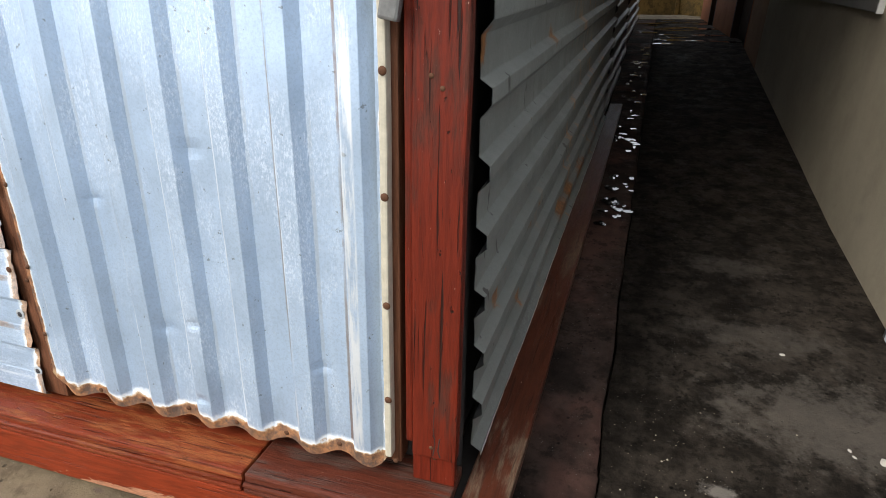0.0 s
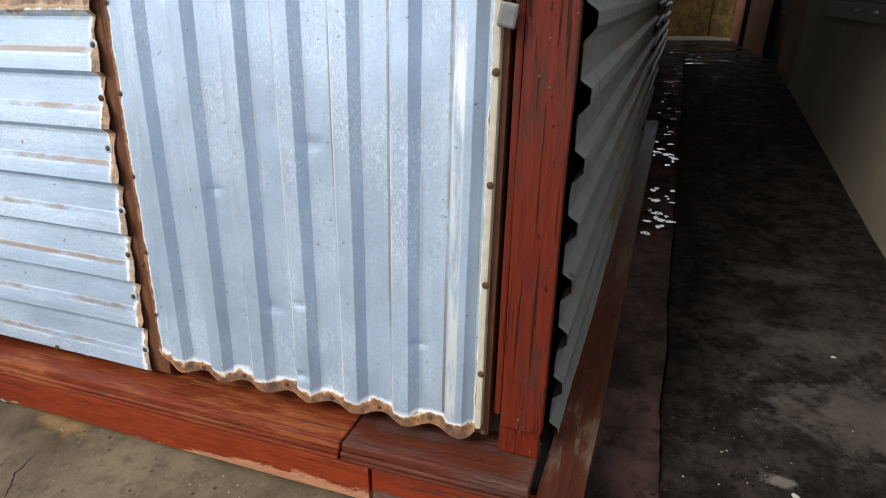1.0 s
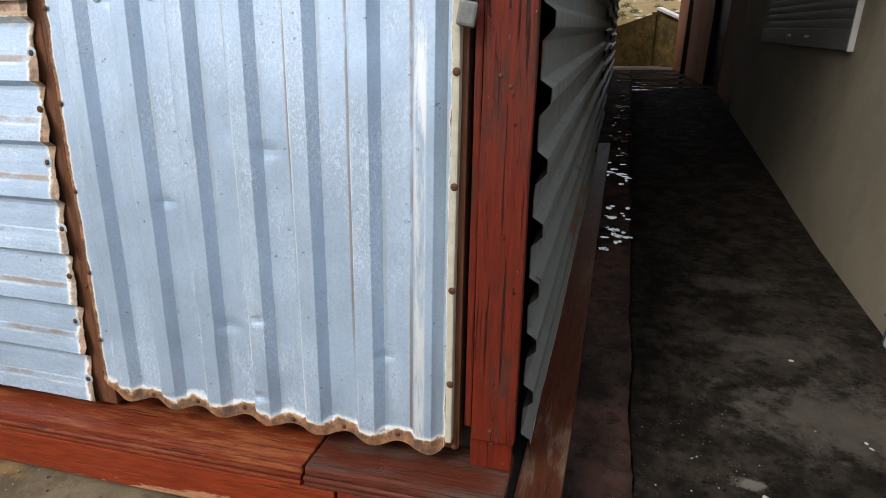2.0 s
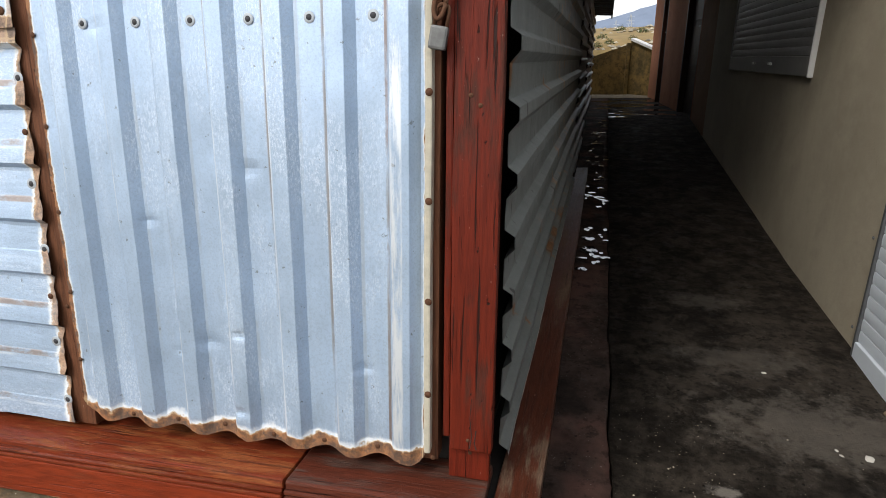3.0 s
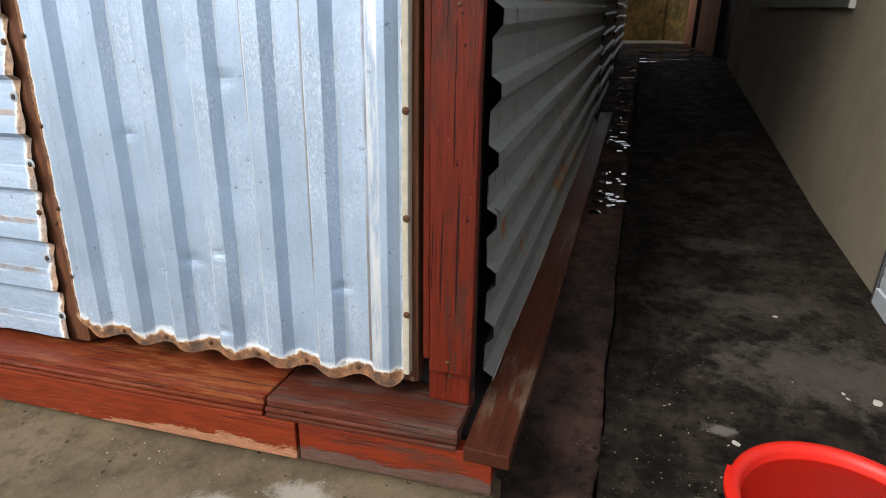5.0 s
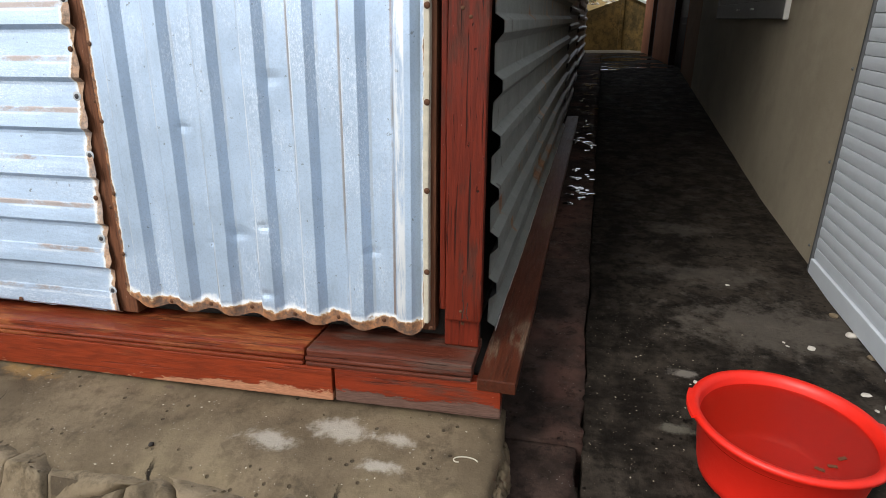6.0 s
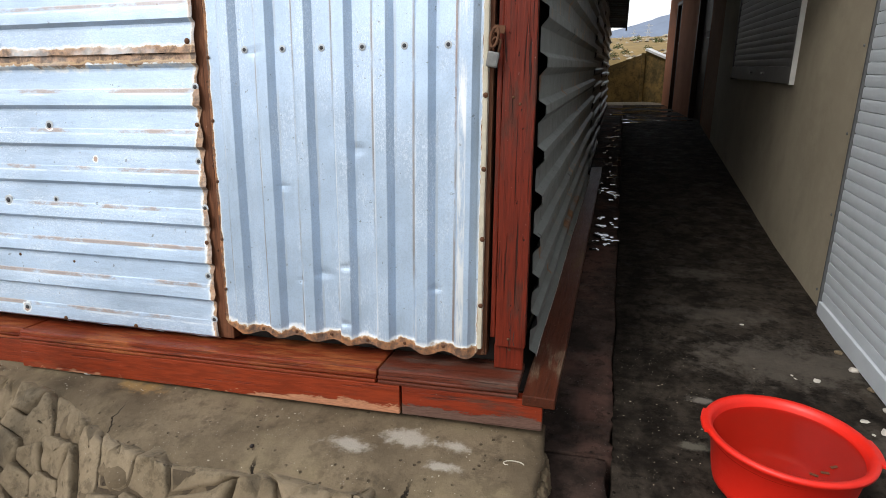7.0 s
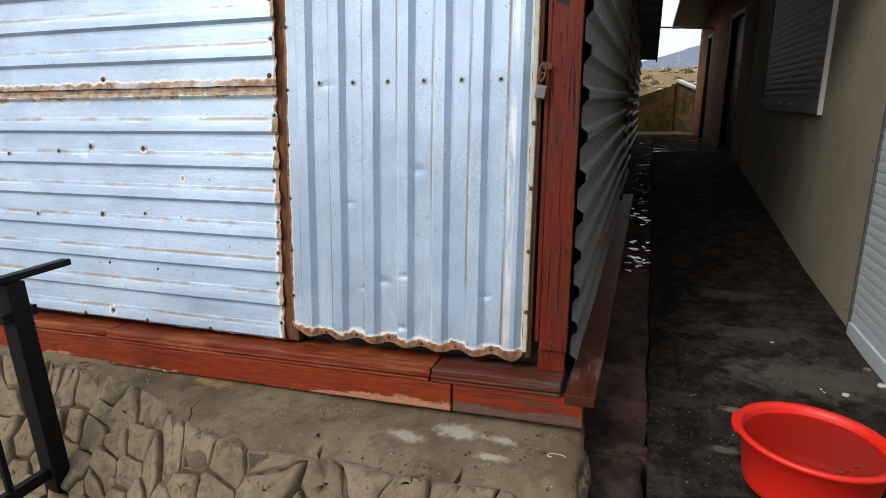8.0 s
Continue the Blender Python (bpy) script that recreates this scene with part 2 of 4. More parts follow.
def concrete(name, light, dark, wet=0.0, scale=1.0, grit=0.5, tint=None, blots=0.55, shine=0.25, patches=(), cracks=()):
    n = Nodes(name)
    big = n.noise(2.6 * scale, 7, 0.7)
    mid = n.noise(11 * scale, 6, 0.7)
    fine = n.noise(160, 4, 0.75)
    colour = n.mix(n.band(big, 0.36, 0.66), dark, light)
    colour = n.mix(n.calc("MULTIPLY", n.band(mid, 0.50, 0.68), 0.6 if blots > 0.3 else 0.10), colour, tuple(c * 0.5 for c in dark))
    if tint:
        colour = n.mix(n.calc("MULTIPLY", n.band(n.noise(3.1, 4, 0.6, n.scaled((1, 1, 1), (0, 0, 0), None, (9, 4, 2))), 0.48, 0.66), 0.7), colour, tint)
    pebble = n.band(n.cells(95, "F1"), 0.16, 0.10)
    pebble = n.calc("MULTIPLY", pebble, n.band(n.noise(12, 3), 0.52, 0.62))
    colour = n.mix(n.calc("MULTIPLY", pebble, grit), colour, (0.5, 0.47, 0.42))
    colour = n.mix(n.calc("MULTIPLY", fine, 0.35), colour, tuple(c * 0.55 for c in dark))
    damp = n.band(n.noise(3.4 * scale, 5, 0.65, n.scaled((1, 1, 1), (0, 0, 0), None, (4, 8, 1))), 0.60 - 0.2 * wet, 0.50 - 0.2 * wet)
    rough = n.calc("SUBTRACT", 0.92, n.calc("MULTIPLY", damp, 0.42 * wet))
    high = n.calc("ADD", n.calc("MULTIPLY", mid, 0.7), n.calc("MULTIPLY", fine, 0.25))
    pit = n.calc("MULTIPLY", n.band(n.cells(30, "F1"), 0.17, 0.10), n.band(n.noise(7, 3), 0.46, 0.56))
    if grit > 0.1:
        colour = n.mix(n.calc("MULTIPLY", pit, 0.75), colour, tuple(c * 0.4 for c in dark))
        high = n.calc("SUBTRACT", high, n.calc("MULTIPLY", pit, 0.8))
    blot = n.band(n.noise(6.5 * scale, 6, 0.75, n.scaled((1, 1, 1), (0, 0, 0), None, (1, 5, 9))), 0.52, 0.62)
    colour = n.mix(n.calc("MULTIPLY", blot, blots), colour, tuple(c * 0.45 for c in dark))
    for (px, py), size, tone, amount in patches:
        dx, dy = n.calc("SUBTRACT", n.axis("X"), px), n.calc("MULTIPLY", n.calc("SUBTRACT", n.axis("Y"), py), 2.2)
        away = n.calc("SQRT", n.calc("ADD", n.calc("MULTIPLY", dx, dx), n.calc("MULTIPLY", dy, dy)))
        away = n.calc("ADD", away, n.calc("MULTIPLY", n.calc("SUBTRACT", n.noise(15, 6, 0.7), 0.5), size * 3.4))
        colour = n.mix(n.calc("MULTIPLY", n.band(away, size * 1.2, size * 0.3), amount), colour, tone)
    for (ax, ay), (bx, by), wide in cracks:
        span, ux, uy = math.hypot(bx - ax, by - ay), (bx - ax) / math.hypot(bx - ax, by - ay), (by - ay) / math.hypot(bx - ax, by - ay)
        dx, dy = n.calc("SUBTRACT", n.axis("X"), ax), n.calc("SUBTRACT", n.axis("Y"), ay)
        run = n.calc("ADD", n.calc("MULTIPLY", dx, ux), n.calc("MULTIPLY", dy, uy))
        off = n.calc("ABSOLUTE", n.calc("ADD", n.calc("SUBTRACT", n.calc("MULTIPLY", dy, ux), n.calc("MULTIPLY", dx, uy)), n.calc("MULTIPLY", n.calc("SUBTRACT", n.noise(13, 5, 0.7), 0.5), 0.07)))
        gap = n.calc("MULTIPLY", n.band(off, wide, wide * 0.4), n.calc("MULTIPLY", n.band(run, -0.01, 0.03), n.band(run, span + 0.01, span - 0.04)))
        colour = n.mix(gap, colour, tuple(c * 0.12 for c in dark))
        high = n.calc("SUBTRACT", high, n.calc("MULTIPLY", gap, 1.5))
    n.bsdf.inputs["Specular IOR Level"].default_value = shine
    return n.done(colour, rough, 0.0, n.bump(high, 0.008, None, 0.8))


def plain(name, colour, rough=0.6, metal=0.0, vary=0.25, scale=30, **more):
    n = Nodes(name)
    c = n.mix(n.calc("MULTIPLY", n.noise(scale, 5, 0.65), 1.0), colour, tuple(k * (1 - vary * 2) for k in colour))
    return n.done(c, n.calc("ADD", rough - 0.06, n.calc("MULTIPLY", n.noise(scale * 2, 3), 0.14)), metal, n.bump(n.noise(scale * 5, 4, 0.7), 0.0012, None, 0.5), **more)


ZINC = (0.465, 0.60, 0.775)
RUST = (0.36, 0.14, 0.032)
TAN = (0.46, 0.27, 0.15)
M_DOOR = sheet_metal("door_sheet_zinc", ZINC, RUST, [("Z", 0.306, 0.025), ("X", -0.322, 0.006), ("X", -1.195, 0.009)], (26, 26, 1.2), spots=0.25, wave=(-1.0525, 0.1247, 0.011), solid=0.95,
                     # grey and pale fold lines are painted rib shading; the last two are wear
                     shade_wear_lines=[("X", -1.101, 0.1247, 0.60, 0.635, (0.20, 0.20, 0.20), (0.36, 0.30, 0.25), 0.8, (7, 1, 1.3)), ("X", -1.101, 0.1247, 0.67, 0.71, (0.78, 0.84, 0.90), (0.66, 0.74, 0.82), 0.8, (6, 1, 2.0)),
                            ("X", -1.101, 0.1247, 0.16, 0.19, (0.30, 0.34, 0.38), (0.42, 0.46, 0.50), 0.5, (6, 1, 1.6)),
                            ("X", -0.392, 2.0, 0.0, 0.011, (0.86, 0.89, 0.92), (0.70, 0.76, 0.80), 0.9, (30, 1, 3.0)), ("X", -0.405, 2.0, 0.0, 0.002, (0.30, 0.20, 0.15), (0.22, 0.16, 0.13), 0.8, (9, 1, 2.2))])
M_LOW = sheet_metal("lower_sheet_zinc", ZINC, TAN, [("X", -1.226, 0.020), ("Z", 1.198, 0.016), ("Z", 1.20, 0.03)], (1.2, 26, 26), spots=0.4, halos=[(-2.05, 0.31, 0.018), (-1.24, 0.60, 0.014), (-1.24, 0.74, 0.012), (-1.66, 0.87, 0.010), (-1.835, 0.98, 0.014), (-2.10, 0.985, 0.016), (-2.066, 0.714, 0.014)], solid=0.75,
                    # rust along each fold, and a pale line that paints its lit edge
                    shade_wear_lines=[("Z", 1.174, -0.1275, 0.60, 0.68, (0.42, 0.34, 0.28), (0.27, 0.19, 0.14), 0.8, (4.0, 1, 8)), ("Z", 1.174, -0.1275, 0.72, 0.735, (0.76, 0.82, 0.88), (0.66, 0.74, 0.82), 0.7, (4, 1, 9))])
# again rust at the folds with their lit edge painted pale
M_UP = sheet_metal("upper_sheet_zinc", ZINC, TAN, [("X", -1.222, 0.013), ("Z", 1.207, 0.020)], (1.2, 26, 26), spots=0.4, shade_wear_lines=[("Z", 2.452, -0.1275, 0.60, 0.67, (0.42, 0.34, 0.28), (0.27, 0.19, 0.14), 0.7, (4.0, 1, 8)), ("Z", 2.452, -0.1275, 0.72, 0.735, (0.76, 0.82, 0.88), (0.66, 0.74, 0.82), 0.7, (4, 1, 9))])
SCABS = [(0.10, 1.105, 0.02, 0.035), (0.25, 0.585, 0.025, 0.045), (0.65, 0.607, 0.035, 0.045), (0.50, 0.44, 0.03, 0.03), (1.22, 0.40, 0.10, 0.06), (1.42, 0.42, 0.08, 0.07), (1.78, 0.37, 0.16, 0.06), (2.4, 0.34, 0.3, 0.05), (0.76, 1.06, 0.03, 0.03)]
# zinc darkened and warmed: alley shade and floor bounce put into the tone
M_SIDE = sheet_metal("shaded_side_zinc", (0.185, 0.19, 0.175), (0.30, 0.11, 0.02), [("Z", 0.262, 0.006)], (3, 0.7, 2), metal=0.2, rough=0.5, spots=1.0, blooms=0.9, scabs=SCABS, run_tone=(0.23, 0.24, 0.22), oxide_tone=(0.25, 0.26, 0.24))
M_POST = painted_wood("red_post_paint", (0.150, 0.019, 0.008), (0.070, 0.028, 0.018), 0.75, (12, 12, 1), 0.45, 1.0)
M_SILL = painted_wood("red_sill_paint", (0.21, 0.036, 0.013), (0.40, 0.125, 0.040), 0.9, (1, 12, 12), 0.42, 0.5)
M_OLD = painted_wood("weathered_sill_paint", (0.12, 0.030, 0.016), (0.125, 0.080, 0.062), 1.0, (1, 16, 16), 0.45, 0.6)
M_FACE = painted_wood("red_face_paint", (0.25, 0.036, 0.010), (0.27, 0.075, 0.03), 0.4, (1, 7, 9), 0.5, 0.4, ("Z", 0.124, 0.026, -1.0, -0.5, (0.52, 0.25, 0.14)))
M_FADED = painted_wood("faded_face_paint", (0.23, 0.030, 0.009), (0.11, 0.05, 0.032), 0.6, (1, 9, 12), 0.5, 0.5, ("Z", 0.124, 0.034, -0.6, -0.1, (0.14, 0.09, 0.07)))
M_PLANK = painted_wood("worn_plank_paint", (0.085, 0.024, 0.012), (0.19, 0.13, 0.085), 0.7, (12, 1, 12), 0.42, 0.4)
M_STUD = painted_wood("brown_stud_wood", (0.17, 0.068, 0.034), (0.07, 0.04, 0.025), 0.5, (16, 16, 1), 0.65, 0.6)
M_CREAM = plain("cream_edge_paint", (0.66, 0.61, 0.48), 0.6, 0.0, 0.28, 40)
# near-black fill; behind sheets and under planks it paints the shade of gaps
M_DARK = plain("near_black_fill", (0.03, 0.024, 0.02), 0.9)
M_RUSTY = plain("rusty_iron", (0.17, 0.075, 0.035), 0.8, 0.3, 0.35, 60)
M_LOCK = plain("worn_grey_padlock_metal", (0.24, 0.245, 0.24), 0.5, 0.5, 0.35, 60)
M_PALE = plain("pale_zinc_washer", (0.55, 0.60, 0.64), 0.6, 0.2)
M_WASH = plain("dark_rubber_washer", (0.05, 0.05, 0.055), 0.7)
PALE = (0.42, 0.385, 0.325)
M_SLAB = concrete("slab_concrete", (0.20, 0.154, 0.098), (0.115, 0.087, 0.054), 0.1, 1.3, 0.5, (0.24, 0.19, 0.115), 0.35, 0.2,
                  [((-0.66, 0.635), 0.07, PALE, 0.7), ((-0.50, 0.70), 0.085, PALE, 0.7), ((-0.36, 0.69), 0.05, PALE, 0.7), ((-0.37, 0.605), 0.045, PALE, 0.7), ((-1.46, 0.76), 0.09, (0.36, 0.21, 0.07), 0.5), ((-1.03, 0.765), 0.022, (0.09, 0.06, 0.05), 0.7)],
                  [((-1.40, 0.45), (-1.46, 0.66), 0.003), ((-0.86, 0.40), (-0.90, 0.53), 0.008), ((-0.447, 0.45), (-0.447, 0.545), 0.006)])
M_STONE = concrete("wall_stone", (0.285, 0.225, 0.148), (0.185, 0.143, 0.09), 0.0, 2.2, 0.4)
M_MORTAR = concrete("stone_joint_mortar", (0.15, 0.115, 0.073), (0.075, 0.057, 0.037), 0.0, 2.0, 0.3)
# pale dry patches that also paint the light at the alley's mouth
DRY_LIT = (0.13, 0.114, 0.094)
# base near black: the deep alley's shade is put into the floor colour
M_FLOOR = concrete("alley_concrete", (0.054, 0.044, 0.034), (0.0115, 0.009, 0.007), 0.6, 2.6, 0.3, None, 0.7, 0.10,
                   [((0.80, 1.62), 0.42, DRY_LIT, 0.5), ((1.0, 1.1), 0.30, DRY_LIT, 0.5), ((0.60, 2.0), 0.26, DRY_LIT, 0.35), ((0.55, 2.5), 0.2, DRY_LIT, 0.35), ((0.40, 1.28), 0.05, (0.20, 0.18, 0.155), 0.8), ((0.34, 1.02), 0.05, (0.16, 0.15, 0.12), 0.6)])
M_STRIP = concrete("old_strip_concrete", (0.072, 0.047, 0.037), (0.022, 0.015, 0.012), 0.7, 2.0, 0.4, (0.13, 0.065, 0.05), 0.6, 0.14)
M_GROUND = concrete("earth_ground", (0.34, 0.29, 0.21), (0.22, 0.19, 0.14), 0.0, 1.0, 0.8)
M_PLASTER = concrete("cream_plaster", (0.48, 0.425, 0.32), (0.40, 0.35, 0.26), 0.0, 0.7, 0.0, None, 0.10)
M_TERRA = concrete("terracotta_plaster", (0.36, 0.145, 0.07), (0.28, 0.11, 0.052), 0.0, 0.7, 0.0, None, 0.2)
M_BROWN = concrete("brown_plaster", (0.36, 0.215, 0.125), (0.28, 0.16, 0.09), 0.0, 0.7, 0.0, None, 0.2)
M_RETAIN = concrete("ochre_retaining_plaster", (0.30, 0.19, 0.06), (0.10, 0.075, 0.03), 0.0, 1.1, 0.2)
M_SHUT = plain("white_shutter_enamel", (0.68, 0.74, 0.80), 0.4, 0.0, 0.1, 8)
M_EDGE = plain("dark_rail_metal", (0.10, 0.105, 0.11), 0.6, 0.0, 0.3, 40)
M_GREY = plain("grey_shutter_slats", (0.27, 0.265, 0.25), 0.5, 0.0, 0.15, 8)
M_WHITE = plain("white_painted_trim", (0.75, 0.75, 0.72), 0.5, 0.0, 0.1, 20)
M_DOORW = plain("dark_brown_door_wood", (0.035, 0.014, 0.008), 0.5, 0.0, 0.3, 12, specular_ior_level=0.15)
M_BLACK = plain("black_rail_paint", (0.006, 0.006, 0.0065), 0.5, 0.0, 0.3, 30, specular_ior_level=0.2)
M_RED = plain("red_basin_plastic", (0.80, 0.022, 0.010), 0.40, 0.0, 0.06, 20)
M_TIN = sheet_metal("roof_sheet", (0.30, 0.27, 0.25), RUST, [], (2, 20, 20), 0.4, 0.55)
M_CHIP = plain("pale_chip", (0.72, 0.68, 0.60), 0.6)
n = Nodes("sandy_grit")
M_GRIT = n.done(n.mix(n.t.nodes.new("ShaderNodeNewGeometry").outputs["Random Per Island"], (0.12, 0.10, 0.07), (0.50, 0.45, 0.34)), 0.85)
M_GRASS = plain("dry_hill_grass", (0.36, 0.24, 0.075), 0.95, 0.0, 0.42, 2.5)
M_MOUNT = plain("blue_far_mountain", (0.20, 0.25, 0.34), 0.95, 0.0, 0.2, 0.02)
M_LEAF = plain("dull_green_shrub", (0.10, 0.13, 0.045), 0.9, 0.0, 0.3, 8)
M_STEEL = plain("pale_pylon_steel", (0.55, 0.58, 0.62), 0.5, 0.3)


def water_material():
    """Cloudy water: half clear, with a gloss that grows towards grazing sight."""
    m = bpy.data.materials.new("basin_water")
    m.use_nodes = True
    t = m.node_tree
    t.nodes.remove(t.nodes["Principled BSDF"])
    clear, mud, gloss, body, mix, fres = (t.nodes.new("ShaderNode" + k) for k in ("BsdfTransparent", "BsdfDiffuse", "BsdfGlossy", "MixShader", "MixShader", "Fresnel"))
    clear.inputs[0].default_value = (0.88, 0.62, 0.56, 1)
    mud.inputs[0].default_value = (0.45, 0.03, 0.015, 1)
    body.inputs[0].default_value = 0.3
    gloss.inputs["Roughness"].default_value = 0.12
    fres.inputs[0].default_value = 1.33
    t.links.new(clear.outputs[0], body.inputs[1])
    t.links.new(mud.outputs[0], body.inputs[2])
    t.links.new(fres.outputs[0], mix.inputs[0])
    t.links.new(body.outputs[0], mix.inputs[1])
    t.links.new(gloss.outputs[0], mix.inputs[2])
    t.links.new(mix.outputs[0], t.nodes["Material Output"].inputs[0])
    return m


M_WATER = water_material()
n = Nodes("puddle_water")
M_PUDDLE = n.done((0.02, 0.018, 0.015), 0.04, 0.0, n.bump(n.noise(5, 2), 0.026, None, 1.0), specular_ior_level=1.0)


# ---- building helpers ----
def part(name, bm, material, parent=None, label="", smooth=False, m=None, keep=False):
    """One mesh object out of bm, under parent if there is one."""
    if not keep:
        bmesh.ops.recalc_face_normals(bm, faces=bm.faces)
    me = bpy.data.meshes.new(name)
    bm.to_mesh(me)
    bm.free()
    me.materials.append(material)
    if smooth:
        for p in me.polygons:
            p.use_smooth = True
    ob = new(name, me)
    if parent is not None:
        ob.parent = parent
    if m is not None:
        ob.matrix_basis = m
    if label:
        tagged(ob, label)
    return ob


def thing(name, label, category, m=None, group="", kind=""):
    ob = new(name)
    if m is not None:
        ob.matrix_basis = m
    return tagged(ob, label, category, group, kind)


def box(lo, hi, bevel=0.0, cuts=0, wob=0.0, seed=0):
    """A box from corner to corner, its edges bevelled; wob: uneven by so much."""
    bm = bmesh.new()
    bmesh.ops.create_cube(bm, size=1.0)
    size, mid = Vector(hi) - Vector(lo), (Vector(hi) + Vector(lo)) / 2
    for v in bm.verts:
        v.co = Vector(a * b for a, b in zip(v.co, size)) + mid
    if bevel:
        bmesh.ops.bevel(bm, geom=list(bm.edges), offset=bevel, segments=2, profile=0.6, affect="EDGES")
    if cuts:
        axis = max(range(3), key=lambda k: size[k])
        bmesh.ops.subdivide_edges(bm, edges=[e for e in bm.edges if abs((e.verts[0].co - e.verts[1].co)[axis]) > size[axis] * 0.5], cuts=cuts)
    if wob:
        for v in bm.verts:
            v.co += wob * noise.noise_vector(v.co * 4.0 + Vector((seed * 3.7, seed, 0)))
    return bm


def lathe(profile, steps=48, centre=(0, 0, 0)):
    """Turns (radius, height) rows about the z axis."""
    bm = bmesh.new()
    rings = [[bm.verts.new((centre[0] + r * math.cos(2 * math.pi * k / steps), centre[1] + r * math.sin(2 * math.pi * k / steps), centre[2] + h)) for k in range(steps)] for r, h in profile]
    for a, b in zip(rings, rings[1:]):
        for k in range(steps):
            bm.faces.new((a[k], a[(k + 1) % steps], b[(k + 1) % steps], b[k]))
    return bm


def tube(points, radius, sides=10):
    """A round bar along points."""
    bm = bmesh.new()
    rings = []
    for i, p in enumerate(points):
        p = Vector(p)
        way = (Vector(points[min(i + 1, len(points) - 1)]) - Vector(points[max(i - 1, 0)])).normalized()
        a = way.cross(Vector((0.31, 0.52, 0.79))).normalized()
        b = way.cross(a)
        rings.append([bm.verts.new(p + radius * (a * math.cos(2 * math.pi * k / sides) + b * math.sin(2 * math.pi * k / sides))) for k in range(sides)])
    for a, b in zip(rings, rings[1:]):
        for k in range(sides):
            bm.faces.new((a[k], a[(k + 1) % sides], b[(k + 1) % sides], b[k]))
    bm.faces.new(rings[0][::-1])
    bm.faces.new(rings[-1])
    return bm


def screw(ob, place, size=0.007, washer=False, m=None, name="screw"):
    """A roofing screw, its head towards -y; on a dark washer if asked."""
    head = lathe([(0.0001, size * 0.45), (size * 0.55, size * 0.4), (size * 0.9, size * 0.2), (size, 0)], 10)
    bmesh.ops.rotate(head, verts=head.verts, cent=(0, 0, 0), matrix=Matrix.Rotation(radians(90), 3, "X"))
    s = part(name, head, M_RUSTY if not washer else M_WASH, ob, "", True, (m or Matrix()) @ Matrix.Translation(place))
    if washer:
        ring = lathe([(size * 0.9, 0.0012), (size * 1.5, 0.0010), (size * 1.7, 0)], 14)
        bmesh.ops.rotate(ring, verts=ring.verts, cent=(0, 0, 0), matrix=Matrix.Rotation(radians(90), 3, "X"))
        part("washer", ring, M_PALE, s, "", True)
    return s


# rib section along one pitch: share of the pitch, height above the valley as a share of the depth
RIB = [(0.0, 1.0), (0.145, 0.0), (0.22, -0.03), (0.60, 0.0), (0.635, 0.08), (0.695, 0.90), (0.73, 1.0), (0.99, 1.02)]


# a section that rises slowly to each fold, and a rounded one
RIB_LAP = [(0.0, 1.0), (0.09, 0.0), (0.15, 0.0), (0.36, 0.22), (0.58, 0.44), (0.61, 0.52), (0.66, 0.58), (0.85, 0.84)]
RIB_WAVE = [(0.0, 1.0), (0.02, 0.97), (0.19, 0.04), (0.22, 0.0), (0.45, -0.04), (0.68, 0.0), (0.70, 0.05), (0.80, 0.96), (0.82, 1.0)]


def rib_height(u, rib=RIB):
    """Height at u pitches past the start of a falling flank."""
    u = u % 1.0
    for (a, ha), (b, hb) in zip(rib, rib[1:] + [(1.0, 1.0)]):
        if a <= u <= b:
            return ha + (hb - ha) * (u - a) / max(b - a, 1e-6)
    return 1.0


